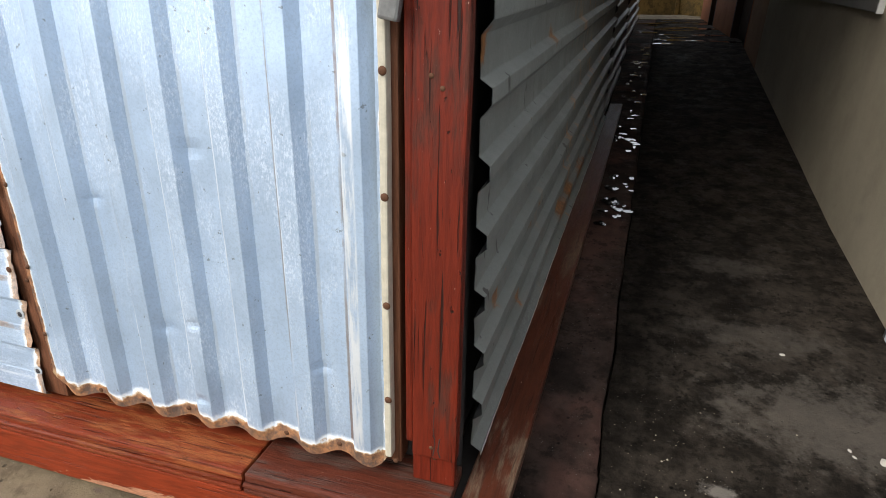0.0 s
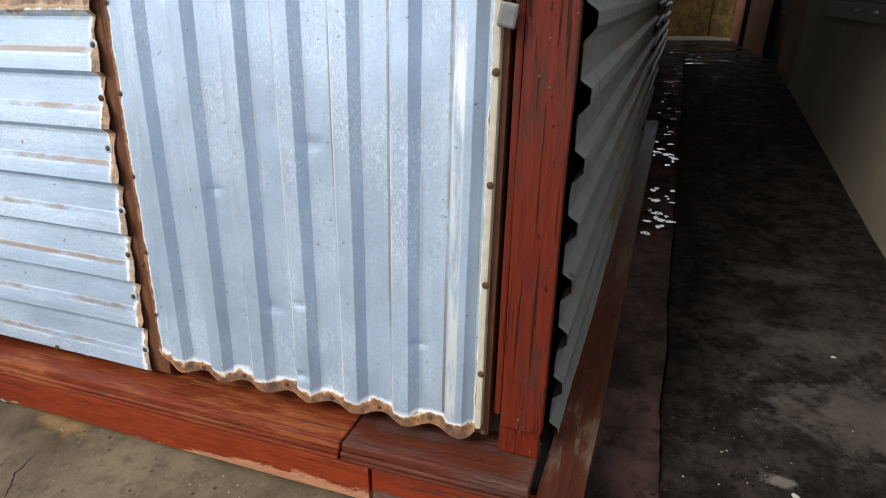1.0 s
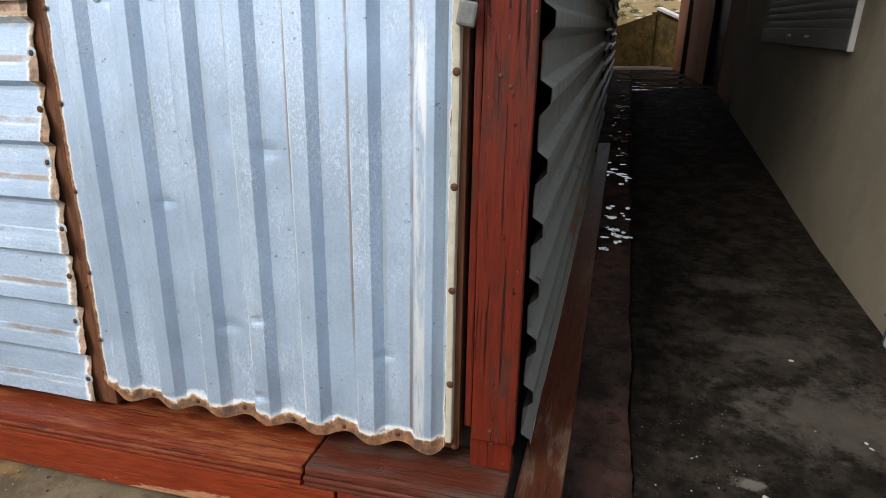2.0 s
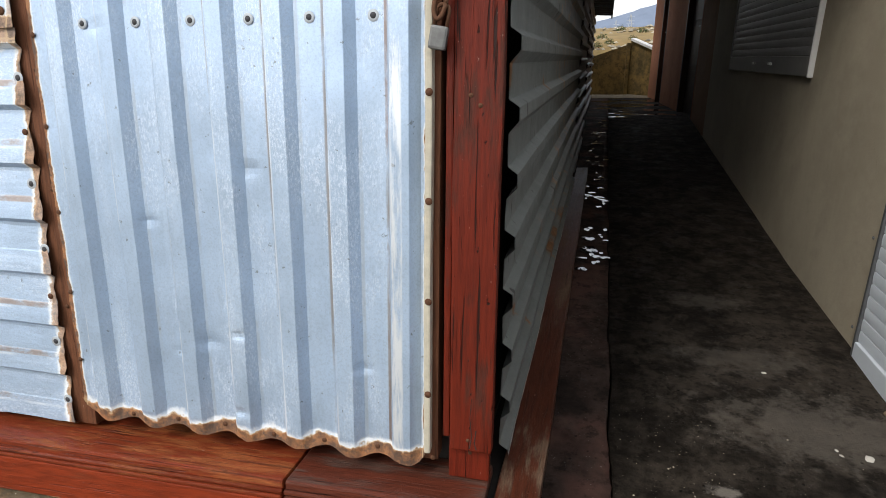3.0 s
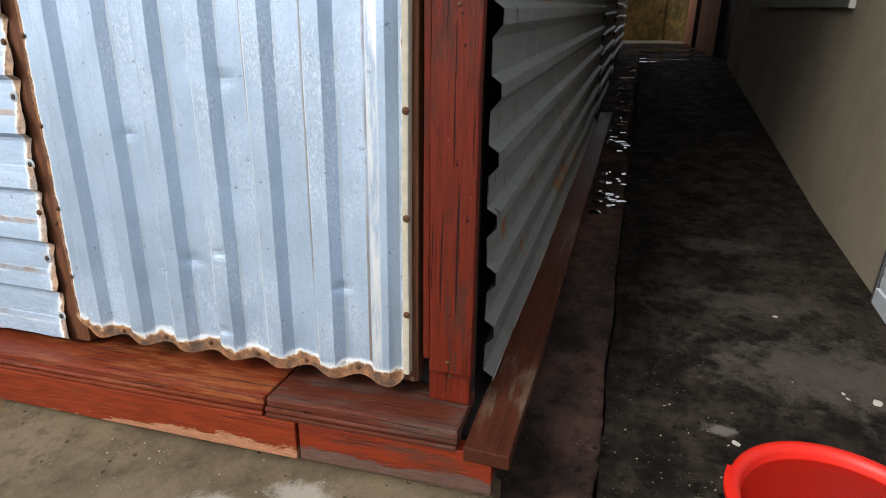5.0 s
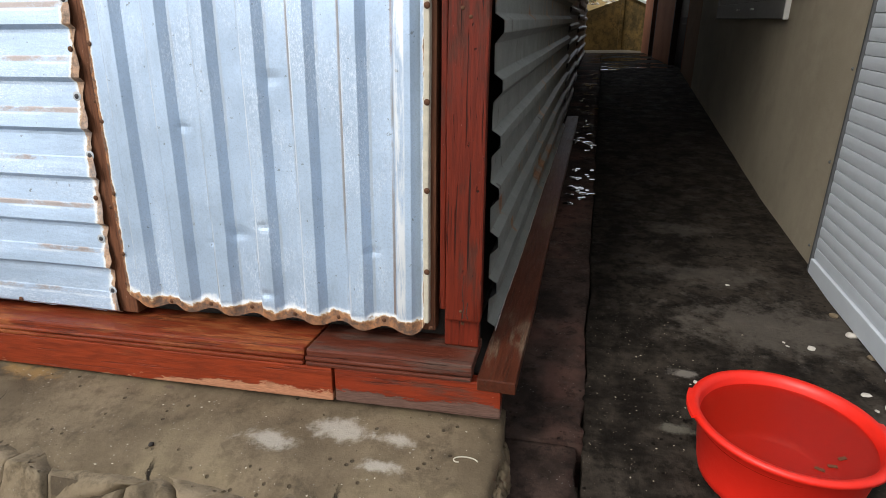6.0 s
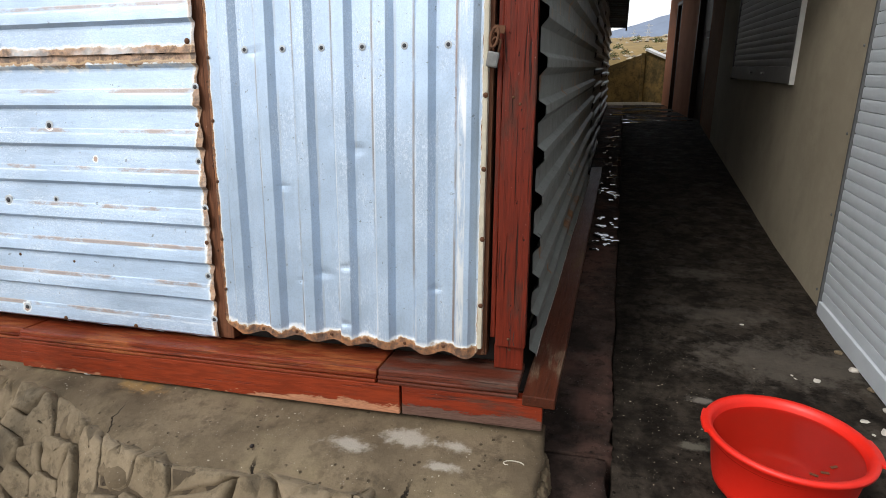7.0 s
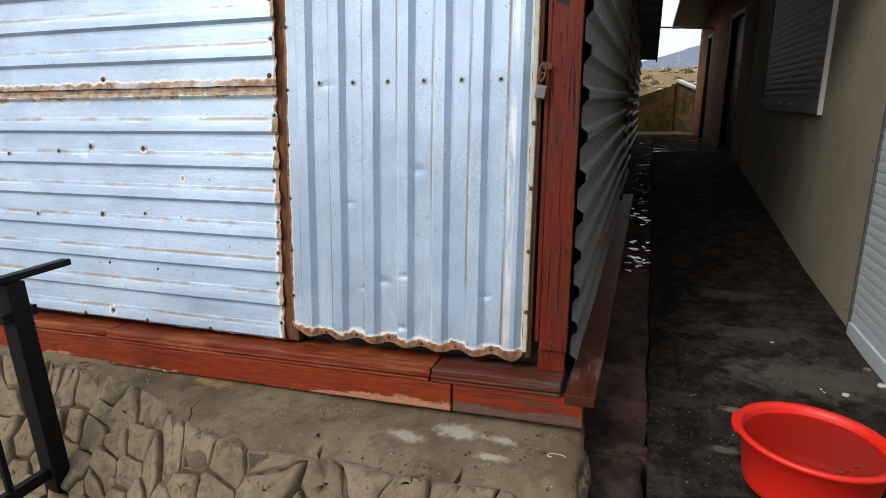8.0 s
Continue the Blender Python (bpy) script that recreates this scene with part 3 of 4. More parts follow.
def corrugated(length, start, end, phase, pitch=0.125, depth=0.019, rows=60, ragged=0.004, dents=(), seed=0, thick=0.0012, rib=RIB, notch=0.0, melt=0.0, corner=0.0):
    """A ribbed sheet: u runs across the ribs from start to end, v along them from 0 to length, w off the wall. Cut edges are ragged."""
    bm = bmesh.new()
    cols = sorted({round(start, 5), round(end, 5)} | {round(phase + (k + a) * pitch, 5) for k in range(-60, 60) for a, _ in rib + [(0.06, 0), (0.31, 0), (0.39, 0), (0.48, 0), (0.54, 0), (0.80, 0), (0.87, 0), (0.93, 0)] if start < phase + (k + a) * pitch < end})
    grid = []
    for j in range(rows + 1):
        v = length * (0.35 * j / rows + 0.65 * (j / rows) ** 2) if melt else length * j / rows
        line = []
        for u in cols:
            h = rib_height((u - phase) / pitch, rib) * depth
            low = 0.5 + 0.5 * math.cos(2 * math.pi * ((u - phase) / pitch - 0.39))
            if melt:
                ease = max(0.0, 1 - v / melt)
                h += ease * (depth * (1 - low) * 0.8 - h)
            h += 0.0035 * noise.noise((u * 3.1 + seed * 5, v * 2.3, seed)) + 0.0012 * noise.noise((u * 17, v * 9, seed + 3))
            for du, dv, size, deep in dents:
                q = ((u - du) / size) ** 2 + ((v - dv) / (size * 0.6)) ** 2
                h -= deep * math.exp(-q * 1.5)
            vv, uu = v, u
            if melt:
                vv += max(0.0, 1 - v / melt) * (notch * low + 1.5 * ragged * noise.noise((u * 14, seed, 3)) + 0.7 * ragged * noise.noise((u * 60, seed, 3)))
                for side in (start, end):
                    if abs(u - side) < corner and v < corner:
                        vv += (corner - math.sqrt(max(0.0, corner ** 2 - (corner - abs(u - side)) ** 2))) * (1 - v / corner)
            elif j == 0:
                vv += notch * low
            if j in (0, rows) and not melt:
                vv += ragged * noise.noise((u * 22, seed, v)) + ragged * 0.6 * noise.noise((u * 70, seed, v))
            if u in (cols[0], cols[-1]):
                uu += ragged * noise.noise((v * 22, seed + 7, u)) + ragged * 0.6 * noise.noise((v * 60, seed + 1, u))
            line.append(bm.verts.new((uu, vv, h)))
        grid.append(line)
    for a, b in zip(grid, grid[1:]):
        for k in range(len(cols) - 1):
            bm.faces.new((a[k], a[k + 1], b[k + 1], b[k]))
    back = bmesh.ops.duplicate(bm, geom=list(bm.verts) + list(bm.edges) + list(bm.faces))
    for v in back["geom"]:
        if isinstance(v, bmesh.types.BMVert):
            v.co.z -= thick
    bmesh.ops.reverse_faces(bm, faces=[f for f in back["geom"] if isinstance(f, bmesh.types.BMFace)])
    return bm


def turn_to(bm, u, v, w, at):
    """Maps a sheet's u, v, w axes to the given directions."""
    u, v, w, at = Vector(u), Vector(v), Vector(w), Vector(at)
    for p in bm.verts:
        p.co = u * p.co.x + v * p.co.y + w * p.co.z + at
    return bm


# the alley runs 1.8 degrees to the right of +y
ALLEY = math.tan(radians(1.8))


def along(x, y):
    """x of a line that passes x beside the corner post and runs with the alley."""
    return x + ALLEY * (y - 0.9)


def floor_z(y):
    return 0.02 + 0.05 * (y - 1.5) + 0.04 * max(0.0, y - 3.0) - 0.075 * max(0.0, y - 7.1)


def strip(name, x0, x1, y0, y1, z, thick, material, steps=40, wob=0.004, jag=0.0, parent=None):
    """A slab of ground between two lines along the alley; z: its top as a function of y."""
    bm = bmesh.new()
    rows = []
    near = [y0 + (y1 - y0) * j / steps for j in range(steps + 1)]
    near = sorted([y for y in near if not 0.35 < y < 3.6] + [y0, y1] + [0.35 + 0.012 * j for j in range(271) if y0 < 0.35 + 0.012 * j < y1])
    for y in near:
        row = []
        broken = jag * (1.6 if y < 1.25 else 0.7)
        for i in range(9):
            x = along(x0 + (x1 - x0) * i / 8, y)
            if jag and i == (0 if x0 > 0 else 8):
                x += 1.2 * jag * noise.noise((y * 3, 3, 1)) + broken * (0.6 * noise.noise((y * 13, 3, x0)) + 0.6 * noise.noise((y * 41, 3, x0)))
            edge_drop = 0.006 * (0.5 + noise.noise((y * 19, 7, x0))) if i in (0, 8) else 0.0
            row.append(bm.verts.new((x, y, z(y) + wob * noise.noise((x * 3, y * 3, 5)) - edge_drop)))
        rows.append(row)
    for a, b in zip(rows, rows[1:]):
        for k in range(8):
            bm.faces.new((a[k], a[k + 1], b[k + 1], b[k]))
    edge = [e for e in bm.edges if e.is_boundary]
    down = bmesh.ops.extrude_edge_only(bm, edges=edge)
    for v in down["geom"]:
        if isinstance(v, bmesh.types.BMVert):
            v.co.z -= thick
    return part(name, bm, material, parent, "", True)


# ---- ground ----
def ground_height(x, y):
    """Earth below the stone bank, falling away to the left and levelling out."""
    z = -0.16 - 0.08 * max(0.0, min(1.6, -1.0 - x))
    if y > 10.0:
        z = 0.505
    return z


bm = bmesh.new()
xs = [-400, -120, -40, -15, -8, -5] + [-4 + 0.25 * k for k in range(33)] + [6, 10, 20, 60, 150, 400]
ys = [-400, -120, -40, -15, -8, -5] + [-3 + 0.25 * k for k in range(24)] + [5, 8, 9.95, 10.06, 14, 20, 40, 90, 200, 400]
gv = [[bm.verts.new((x, y, ground_height(x, y) + (0.02 * noise.noise((x * 2, y * 2, 0)) if abs(x) < 8 else 0))) for x in xs] for y in ys]
for a, b in zip(gv, gv[1:]):
    for k in range(len(xs) - 1):
        bm.faces.new((a[k], a[k + 1], b[k + 1], b[k]))
tagged(part("ground", bm, M_GROUND, None, "", True), "sandy bare earth round the buildings", "ground", kind="structure")

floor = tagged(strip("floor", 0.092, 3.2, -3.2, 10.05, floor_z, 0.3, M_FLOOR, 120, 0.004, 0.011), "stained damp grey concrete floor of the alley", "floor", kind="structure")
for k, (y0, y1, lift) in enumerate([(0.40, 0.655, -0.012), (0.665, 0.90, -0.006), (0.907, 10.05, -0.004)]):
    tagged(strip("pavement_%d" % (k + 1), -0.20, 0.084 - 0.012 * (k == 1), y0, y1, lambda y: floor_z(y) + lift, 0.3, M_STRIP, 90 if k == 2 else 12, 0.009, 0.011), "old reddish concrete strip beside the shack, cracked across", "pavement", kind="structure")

# ---- right-hand building ----
RIGHT = Matrix.Translation((1.03, 2.15, 0)) @ pose(0, 0, 0, 0, 0, -1.8)  # x into the wall, y along it


def wall_piece(name, y0, y1, z0, z1, material, parent=None, depth=0.22):
    return part(name, box((0, y0, z0), (depth, y1, z1)), material, parent, "", False, RIGHT)


right_wall = tagged(wall_piece("wall_east", -0.014, 3.95, -0.3, 2.62, M_PLASTER), "cream plastered house wall, grimy in the alley", "wall", kind="structure")
tagged(wall_piece("wall_east_front", -6.0, -0.014, 2.3, 2.62, M_PLASTER), "cream plastered wall above the roller shutter", "wall", kind="structure")
tagged(wall_piece("wall_east_end", 3.95, 4.84, -0.3, 2.62, M_BROWN), "brown plastered house wall beside the door", "wall", kind="structure")
# terracotta stretch, turned a little into the alley, with two door openings
FAR = Matrix.Translation((1.185, 7.0, 0)) @ pose(0, 0, 0, 0, 0, 2.7)
for k, (a, b, z0, z1) in enumerate([(0.0, 0.05, -0.3, 2.62), (0.87, 2.13, -0.3, 2.62), (2.57, 3.30, -0.3, 2.62), (0.05, 0.87, 2.16, 2.62), (2.13, 2.57, 2.08, 2.62)]):
    tagged(part("wall_far_%d" % (k + 1), box((0, a, z0), (0.22, b, z1)), M_TERRA, None, "", False, FAR), "terracotta plastered house wall", "wall", kind="structure")
tagged(part("wall_back", box((0.22, -6, -0.3), (3.0, -5.8, 2.62)), M_PLASTER, None, "", False, RIGHT), "plain plastered house wall", "wall", kind="structure")
tagged(part("wall_house_end", box((0.22, 2.8, -0.3), (3.0, 3.0, 2.6)), M_TERRA, None, "", False, FAR), "plain terracotta gable wall", "wall", kind="structure")


def leaf_door(y0, y1, z0, z1, kind):
    """A dark panelled door in its frame, set back in the wall."""
    d = thing("door_%d" % kind, "dark brown panelled wooden door in a dark frame, closed", "door", FAR, "doors of the house", "structure")
    for a, b in ((y0, y0 + 0.05), (y1 - 0.05, y1)):
        part("jamb", box((0.0, a, z0), (0.12, b, z1), 0.004), M_DOORW, d)
    part("head", box((0.0, y0 + 0.05, z1 - 0.05), (0.12, y1 - 0.05, z1), 0.004), M_DOORW, d)
    leaf = part("leaf", box((0.07, y0 + 0.055, z0 + 0.01), (0.11, y1 - 0.055, z1 - 0.055), 0.003), M_DOORW, d)
    for k in range(3):
        h = (z1 - z0 - 0.2) / 3
        part("panel", box((0.056, y0 + 0.13, z0 + 0.08 + k * h), (0.07, y1 - 0.13, z0 + 0.02 + (k + 1) * h), 0.006), M_DOORW, leaf)
    part("handle", tube([(0.07, y0 + 0.09, z0 + 1.0), (0.02, y0 + 0.09, z0 + 1.0), (0.02, y0 + 0.19, z0 + 1.0)], 0.008), M_LOCK, leaf, "steel lever handle")
    return d


leaf_door(0.052, 0.868, 0.46, 2.158, 1)
leaf_door(2.132, 2.568, 0.48, 2.078, 2)


def slatted_shutter(name, label, y0, y1, z0, z1, out, pitch, slat_mat, rail_mat, clips, bar=0.088, bulge=1.0, far_mat=None):
    """Roller shutter: curved slats between two guide rails, with a bottom bar."""
    s = thing(name, label, "shutter", RIGHT)
    section = [(0, 0.0), (0.25, 0.0008), (0.5, 0.0012), (0.75, 0.0011), (0.93, 0.0006), (0.955, -0.003), (1.0, -0.003)]
    bm = bmesh.new()
    lines = [[bm.verts.new((-out + 0.012 - w * bulge, y, k * pitch)) for k, w in section] for y in (y0 + 0.015, y1 - 0.015)]
    for k in range(len(section) - 1):
        bm.faces.new((lines[0][k], lines[1][k], lines[1][k + 1], lines[0][k + 1]))
    me = bpy.data.meshes.new("slat")
    bm.to_mesh(me)
    bm.free()
    me.materials.append(slat_mat)
    z = z0 + bar + 0.002
    while z < z1:
        ob = new("slat", me)
        ob.parent = s
        ob.location = (0, 0, z)
        z += pitch
    part("bottom_bar", box((-out, y0 + 0.015, z0), (-out + 0.016, y1 - 0.015, z0 + bar), 0.004), slat_mat, s)
    part("backing", box((-out + 0.02, y0 + 0.015, z0), (-0.001, y1 - 0.015, z1)), M_DARK, s)
    for a, b, mat in ((y0, y0 + 0.015, rail_mat), (y1 - 0.015, y1, far_mat or rail_mat)):
        part("guide_rail", box((-out - 0.006 * (far_mat is None or mat == rail_mat), a, z0 - 0.003), (-0.001, b, z1), 0.003), mat, s, "painted metal guide rail")
    for y in clips:
        part("clip", box((-out - 0.012, y - 0.03, z0 + 0.05), (-out, y + 0.03, z0 + 0.064), 0.003), M_WHITE, s, "pale plastic clip")
    return s


window = slatted_shutter("window_shutter", "closed grey slatted window shutter with a white edge", 1.02, 3.0, 1.03, 2.25, 0.022, 0.046, M_GREY, M_WHITE, (1.75, 2.15), 0.10, 2.6, M_GREY)
roller = slatted_shutter("roller_shutter", "closed white roller shutter of a shop front", -5.8, -0.03, 0.036, 2.3, 0.022, 0.047, M_SHUT, M_SHUT, (), 0.075, 1.7, M_EDGE)
for k in range(6):
    part("rivet", lathe([(0.0001, 0.006), (0.005, 0.004), (0.007, 0)], 8), M_LOCK, roller, "", True, Matrix.Translation((-0.029, -0.022, 0.16 + 0.35 * k)) @ pose(0, 0, 0, 0, -90, 0))

# eaves, and unseen covers that only shade the alley
tagged(part("roof_house", box((-0.50, -3.6, 0.0), (2.2, 0.1, 0.07), 0.01), M_DOORW, None, "", False, Matrix.Translation((1.05, 10.0, 2.267)) @ pose(0, 0, 0, -9)), "dark boarded eaves of the house", "roof", kind="structure")
# added out of view to keep sky light off the alley floor
bm = corrugated(2.9, 0.0, 1.85, 0, 0.125, 0.02, 8)
tagged(part("roof_alley", turn_to(bm, (1, 0, 0), (0, 1, 0), (0, 0, 1), (-0.6, 2.1, 2.17)), M_TIN), "unseen corrugated cover added to shade the alley", "roof", kind="structure")

# second unseen cover, carries the shade on towards the far end
bm = corrugated(3.3, 0.0, 2.0, 0, 0.125, 0.02, 8)
tagged(part("roof_alley_far", turn_to(bm, (1, 0, 0), (0, 1, 0.12), (0, 0, 1), (-0.55, 4.98, 2.19)), M_TIN), "unseen corrugated cover added to shade the middle of the alley", "roof", kind="structure")

# ---- shack: front wall, leaning ----
# added backing: stops light and keeps the gaps between sheets black
backing = tagged(part("wall_inner", box((-6.0, 0.945, 0.0), (-0.2, 0.985, 2.6)), M_DARK, None, "", False, LEAN), "near-black backing added behind the sheets to block light", "wall", kind="structure")
# unseen walls and roof, added to close the shack to light
tagged(part("wall_shack_far", box((-6.0, 10.2, -0.2), (0.0, 10.3, 2.0)), M_DARK), "plain unseen back wall that closes the shack", "wall", kind="structure")
tagged(part("wall_shack_west", box((-6.1, 1.0, -0.2), (-6.0, 10.3, 2.5)), M_DARK), "plain unseen side wall that closes the shack", "wall", kind="structure")
tagged(part("roof_shack", box((-6.2, 1.0, 2.56), (-0.2, 10.3, 2.62)), M_TIN), "flat unseen roof that closes the shack", "roof", kind="structure")

# door
door = thing("door_sheet", "galvanised corrugated iron door with rust-eaten lower edge, padlocked", "door", LEAN, "", "")
sheet = corrugated(1.75, -1.195, -0.322, -1.101, 0.1247, 0.019, 170, 0.004, [(-0.825, 0.231, 0.030, 0.004), (-0.75, 0.075, 0.022, 0.005), (-0.90, 0.20, 0.018, 0.003), (-0.46, 0.21, 0.022, 0.004), (-0.74, 0.26, 0.020, 0.004), (-0.95, 0.50, 0.02, 0.003), (-0.70, 0.62, 0.03, 0.003), (-1.02, 0.9, 0.03, 0.003)], 1, 0.0012, RIB, 0.012, 0.045, 0.035)
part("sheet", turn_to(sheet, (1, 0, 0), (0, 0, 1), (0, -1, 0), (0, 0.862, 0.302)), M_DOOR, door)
part("edge_batten", box((-0.325, 0.848, 0.338), (-0.311, 0.872, 2.05), 0.004, 30, 0.002, 4), M_CREAM, door, "cream painted edge strip")
part("door_frame", box((-0.335, 0.873, 0.31), (-0.300, 0.915, 2.05), 0.003), M_STUD, door)
for z in (0.475, 0.675, 0.875, 1.075, 1.48, 1.7):
    screw(door, (-0.316, 0.848, z), 0.0075)
for k in range(6):
    screw(door, (-1.059 + 0.1268 * k, 0.861, 1.21), 0.0065, True)
for k, z in enumerate((0.45, 0.62, 0.81, 1.0, 1.19, 1.4)):
    screw(door, (-1.187, 0.86, z), 0.006)
for k in range(7):
    screw(door, (-1.055 + 0.1245 * k, 0.862, 0.322 + 0.004 * (k % 3)), 0.006)

# padlock
lock = thing("padlock", "worn grey padlock on a rusty hasp", "padlock", LEAN @ pose(-0.297, 0.838, 1.166, 0, 10, 4))
part("body", box((-0.016, -0.010, -0.020), (0.016, 0.010, 0.020), 0.005), M_LOCK, lock)
arc = [(0.011 * math.cos(a), 0, 0.045 + 0.011 * math.sin(a)) for a in [math.pi * k / 10 for k in range(11)]]
part("shackle", tube([(0.011, 0, 0.018)] + arc + [(-0.011, 0, 0.018)], 0.0035), M_RUSTY, lock, "", True)
hasp = thing("hasp", "rusty iron staple holding the padlock", "hasp", LEAN @ pose(-0.294, 0.835, 1.222, 0, 8, 0))
ring = [(0.010 * math.cos(a), 0.006 * math.sin(a), 0.026 * math.sin(a)) for a in [2 * math.pi * k / 20 for k in range(21)]]
part("staple", tube(ring, 0.0042), M_RUSTY, hasp, "", True)
part("plate", box((-0.006, 0.004, 0.012), (0.024, 0.009, 0.032), 0.001), M_RUSTY, hasp)

# corner post
post = thing("corner_post", "red painted timber corner post, cracked and peeling", "post", LEAN @ Matrix.Translation((-0.003, 0.018, 0)))
part("shaft", box((-0.270, 0.842, 0.350), (-0.180, 0.872, 2.5), 0.004, 40, 0.002, 2), M_POST, post)
part("bead", box((-0.286, 0.850, 0.372), (-0.2715, 0.88, 2.5), 0.004, 40, 0.0012, 5), M_POST, post)
part("foot_block", box((-0.274, 0.860, 0.273), (-0.186, 0.880, 0.3485), 0.003, 0, 0.001), M_POST, post)
for p in ((-0.238, 0.842, 1.07), (-0.220, 0.842, 1.052), (-0.230, 0.842, 0.375), (-0.228, 0.860, 0.335)):
    screw(post, p, 0.0045, False, None, "nail")

tagged(part("post_core", box((-0.268, 0.876, 0.275), (-0.196, 0.925, 2.5)), M_DARK, post), "dark unpainted core")
bm = tube([(-0.226, 0.8436, 0.356), (-0.222, 0.8436, 0.385), (-0.2265, 0.8436, 0.425), (-0.224, 0.8436, 0.47)], 0.0022, 6)
part("split", bm, M_DARK, post, "dark open split in the timber")
bm = tube([(-0.212, 0.8436, 0.356), (-0.216, 0.8436, 0.37), (-0.213, 0.8436, 0.40)], 0.0025, 6)
part("split", bm, M_DARK, post, "dark open split in the timber")

stud = thing("stud", "brown timber stud between door and wall sheets", "post", LEAN)
part("board", box((-1.245, 0.869, 0.27), (-1.176, 0.94, 2.5), 0.004, 30, 0.002, 6), M_STUD, stud)
for z in (0.36, 0.58, 0.86, 1.12, 1.4):
    screw(stud, (-1.206 + 0.006 * math.sin(40 * z), 0.868, z), 0.005, False, None, "nail")

# left wall sheets: ribs run along x
low = thing("wall_sheet", "galvanised corrugated wall sheet with rusty torn edge", "wall sheet", LEAN, "front wall sheets")
bm = corrugated(3.4, 0.0, 0.935, 0.031, 0.1275, 0.016, 110, 0.007, [(0.25, 0.9, 0.03, 0.005)], 2, 0.0012, RIB_LAP, 0.010)
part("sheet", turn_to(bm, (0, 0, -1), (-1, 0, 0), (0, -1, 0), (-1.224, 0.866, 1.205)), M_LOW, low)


def low_face(z):
    """y of the lower sheet's face at height z."""
    return 0.865 - 0.016 * rib_height((1.205 - z - 0.031) / 0.1275, RIB_LAP)


for k in range(8):
    z = 1.115 - 0.1275 * k + 0.012 * ((k * 7) % 3 - 1)
    screw(low, (-1.240 - 0.006 * (k % 3), low_face(z), z), 0.0075, k % 3 != 1)
for x, z, size in ((-1.835, 0.98, 0.010), (-2.10, 0.985, 0.010), (-2.27, 0.965, 0.008), (-2.066, 0.714, 0.010), (-1.85, 0.725, 0.007), (-2.05, 0.31, 0.009), (-1.81, 0.50, 0.006), (-2.06, 0.51, 0.006), (-2.42, 0.70, 0.008), (-2.55, 0.95, 0.008)):
    screw(low, (x, low_face(z), z), size, size > 0.0065, None, "bolt")
for x in (-1.56, -1.87, -2.2):
    screw(low, (x, low_face(0.284), 0.284), 0.008, False, None, "bolt")
up = thing("wall_sheet", "galvanised corrugated wall sheet, rusty along its lap", "wall sheet", LEAN, "front wall sheets")
bm = corrugated(3.4, 0.0, 1.30, 0.053, 0.1275, 0.016, 110, 0.0025, [], 3, 0.0012, RIB_LAP, 0.008)
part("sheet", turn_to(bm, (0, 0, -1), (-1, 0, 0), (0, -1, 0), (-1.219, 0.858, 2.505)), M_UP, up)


def up_face(z):
    """y of the upper sheet's face at height z."""
    return 0.857 - 0.016 * rib_height((2.505 - z - 0.053) / 0.1275, RIB_LAP)


for x, z in ((-1.25, 1.238), (-2.0, 1.242), (-2.6, 1.236)):
    screw(up, (x, up_face(z), z), 0.0095)
for z in (1.36, 1.49):
    screw(up, (-1.238, up_face(z), z), 0.008, True)

# ---- sill boards ----
SLOPE = LEAN @ Matrix.Translation((-0.6, 0, 0.25)) @ pose(0, 0, 0, 0, -0.9, 0) @ Matrix.Translation((0.6, 0, -0.25))


def sill_board(name, label, x0, x1, material, seed, y0=0.772):
    """A worn top board with a rounded nose and a grooved bead under it."""
    b = thing(name, label, "sill", SLOPE, "sill boards")
    part("tread", box((x0, y0 + 0.012, 0.238), (x1, 0.945, 0.266), 0.006, 24, 0.0025, seed), material, b)
    part("bead", tube([(x0 + 0.001, y0 + 0.010, 0.241), (x1 - 0.001, y0 + 0.010, 0.241)], 0.0065, 8), material, b, "", True)
    part("moulding", box((x0, y0 + 0.0045, 0.222), (x1 - 0.002, 0.83, 0.2345), 0.005, 16, 0.001, seed + 1), material, b)
    return b


sill_board("sill_board", "red painted timber sill board, worn to bare wood", -2.02, -0.622, M_SILL, 1)
sill_board("sill_board", "dark weathered timber sill board with faded red paint", -0.617, -0.188, M_OLD, 2)
sill_board("sill_board", "red painted timber sill board set lower", -5.0, -2.025, M_SILL, 3, 0.79)


def face_board(label, x0, x1, y, material, seed, z0=0.128):
    b = thing("face_board", label, "board", SLOPE, "sill face boards")
    part("board", box((x0, y, z0), (x1, y + 0.04, 0.2215), 0.004, 20, 0.002, seed), material, b)
    return b


face_board("red painted face board, peeling to pale wood", -2.02, -0.547, 0.777, M_FACE, 11)
face_board("weathered face board with grey bare lower edge", -0.541, -0.118, 0.782, M_FADED, 12)
face_board("red painted face board set back", -5.0, -2.022, 0.80, M_FACE, 13)

# ---- shack: side wall ----
SIDE = Matrix.Translation((-0.178, 0.9, 0)) @ pose(0, 0, 0, 0, 0, -1.8)
tagged(part("side_plank", box((0.006, -0.125, 0.218), (0.100, 9.2, 0.252), 0.004, 60, 0.003, 21), M_PLANK, None, "", False, SIDE), "worn red plank along the foot of the side wall", "plank")
# near-black block put in for the shade under the plank
tagged(part("footing", box((-0.05, -0.05, -0.2), (0.03, 9.15, 0.2175)), M_DARK, None, "", False, SIDE), "near-black block that stands for the shaded gap under the side plank", "footing", kind="structure")
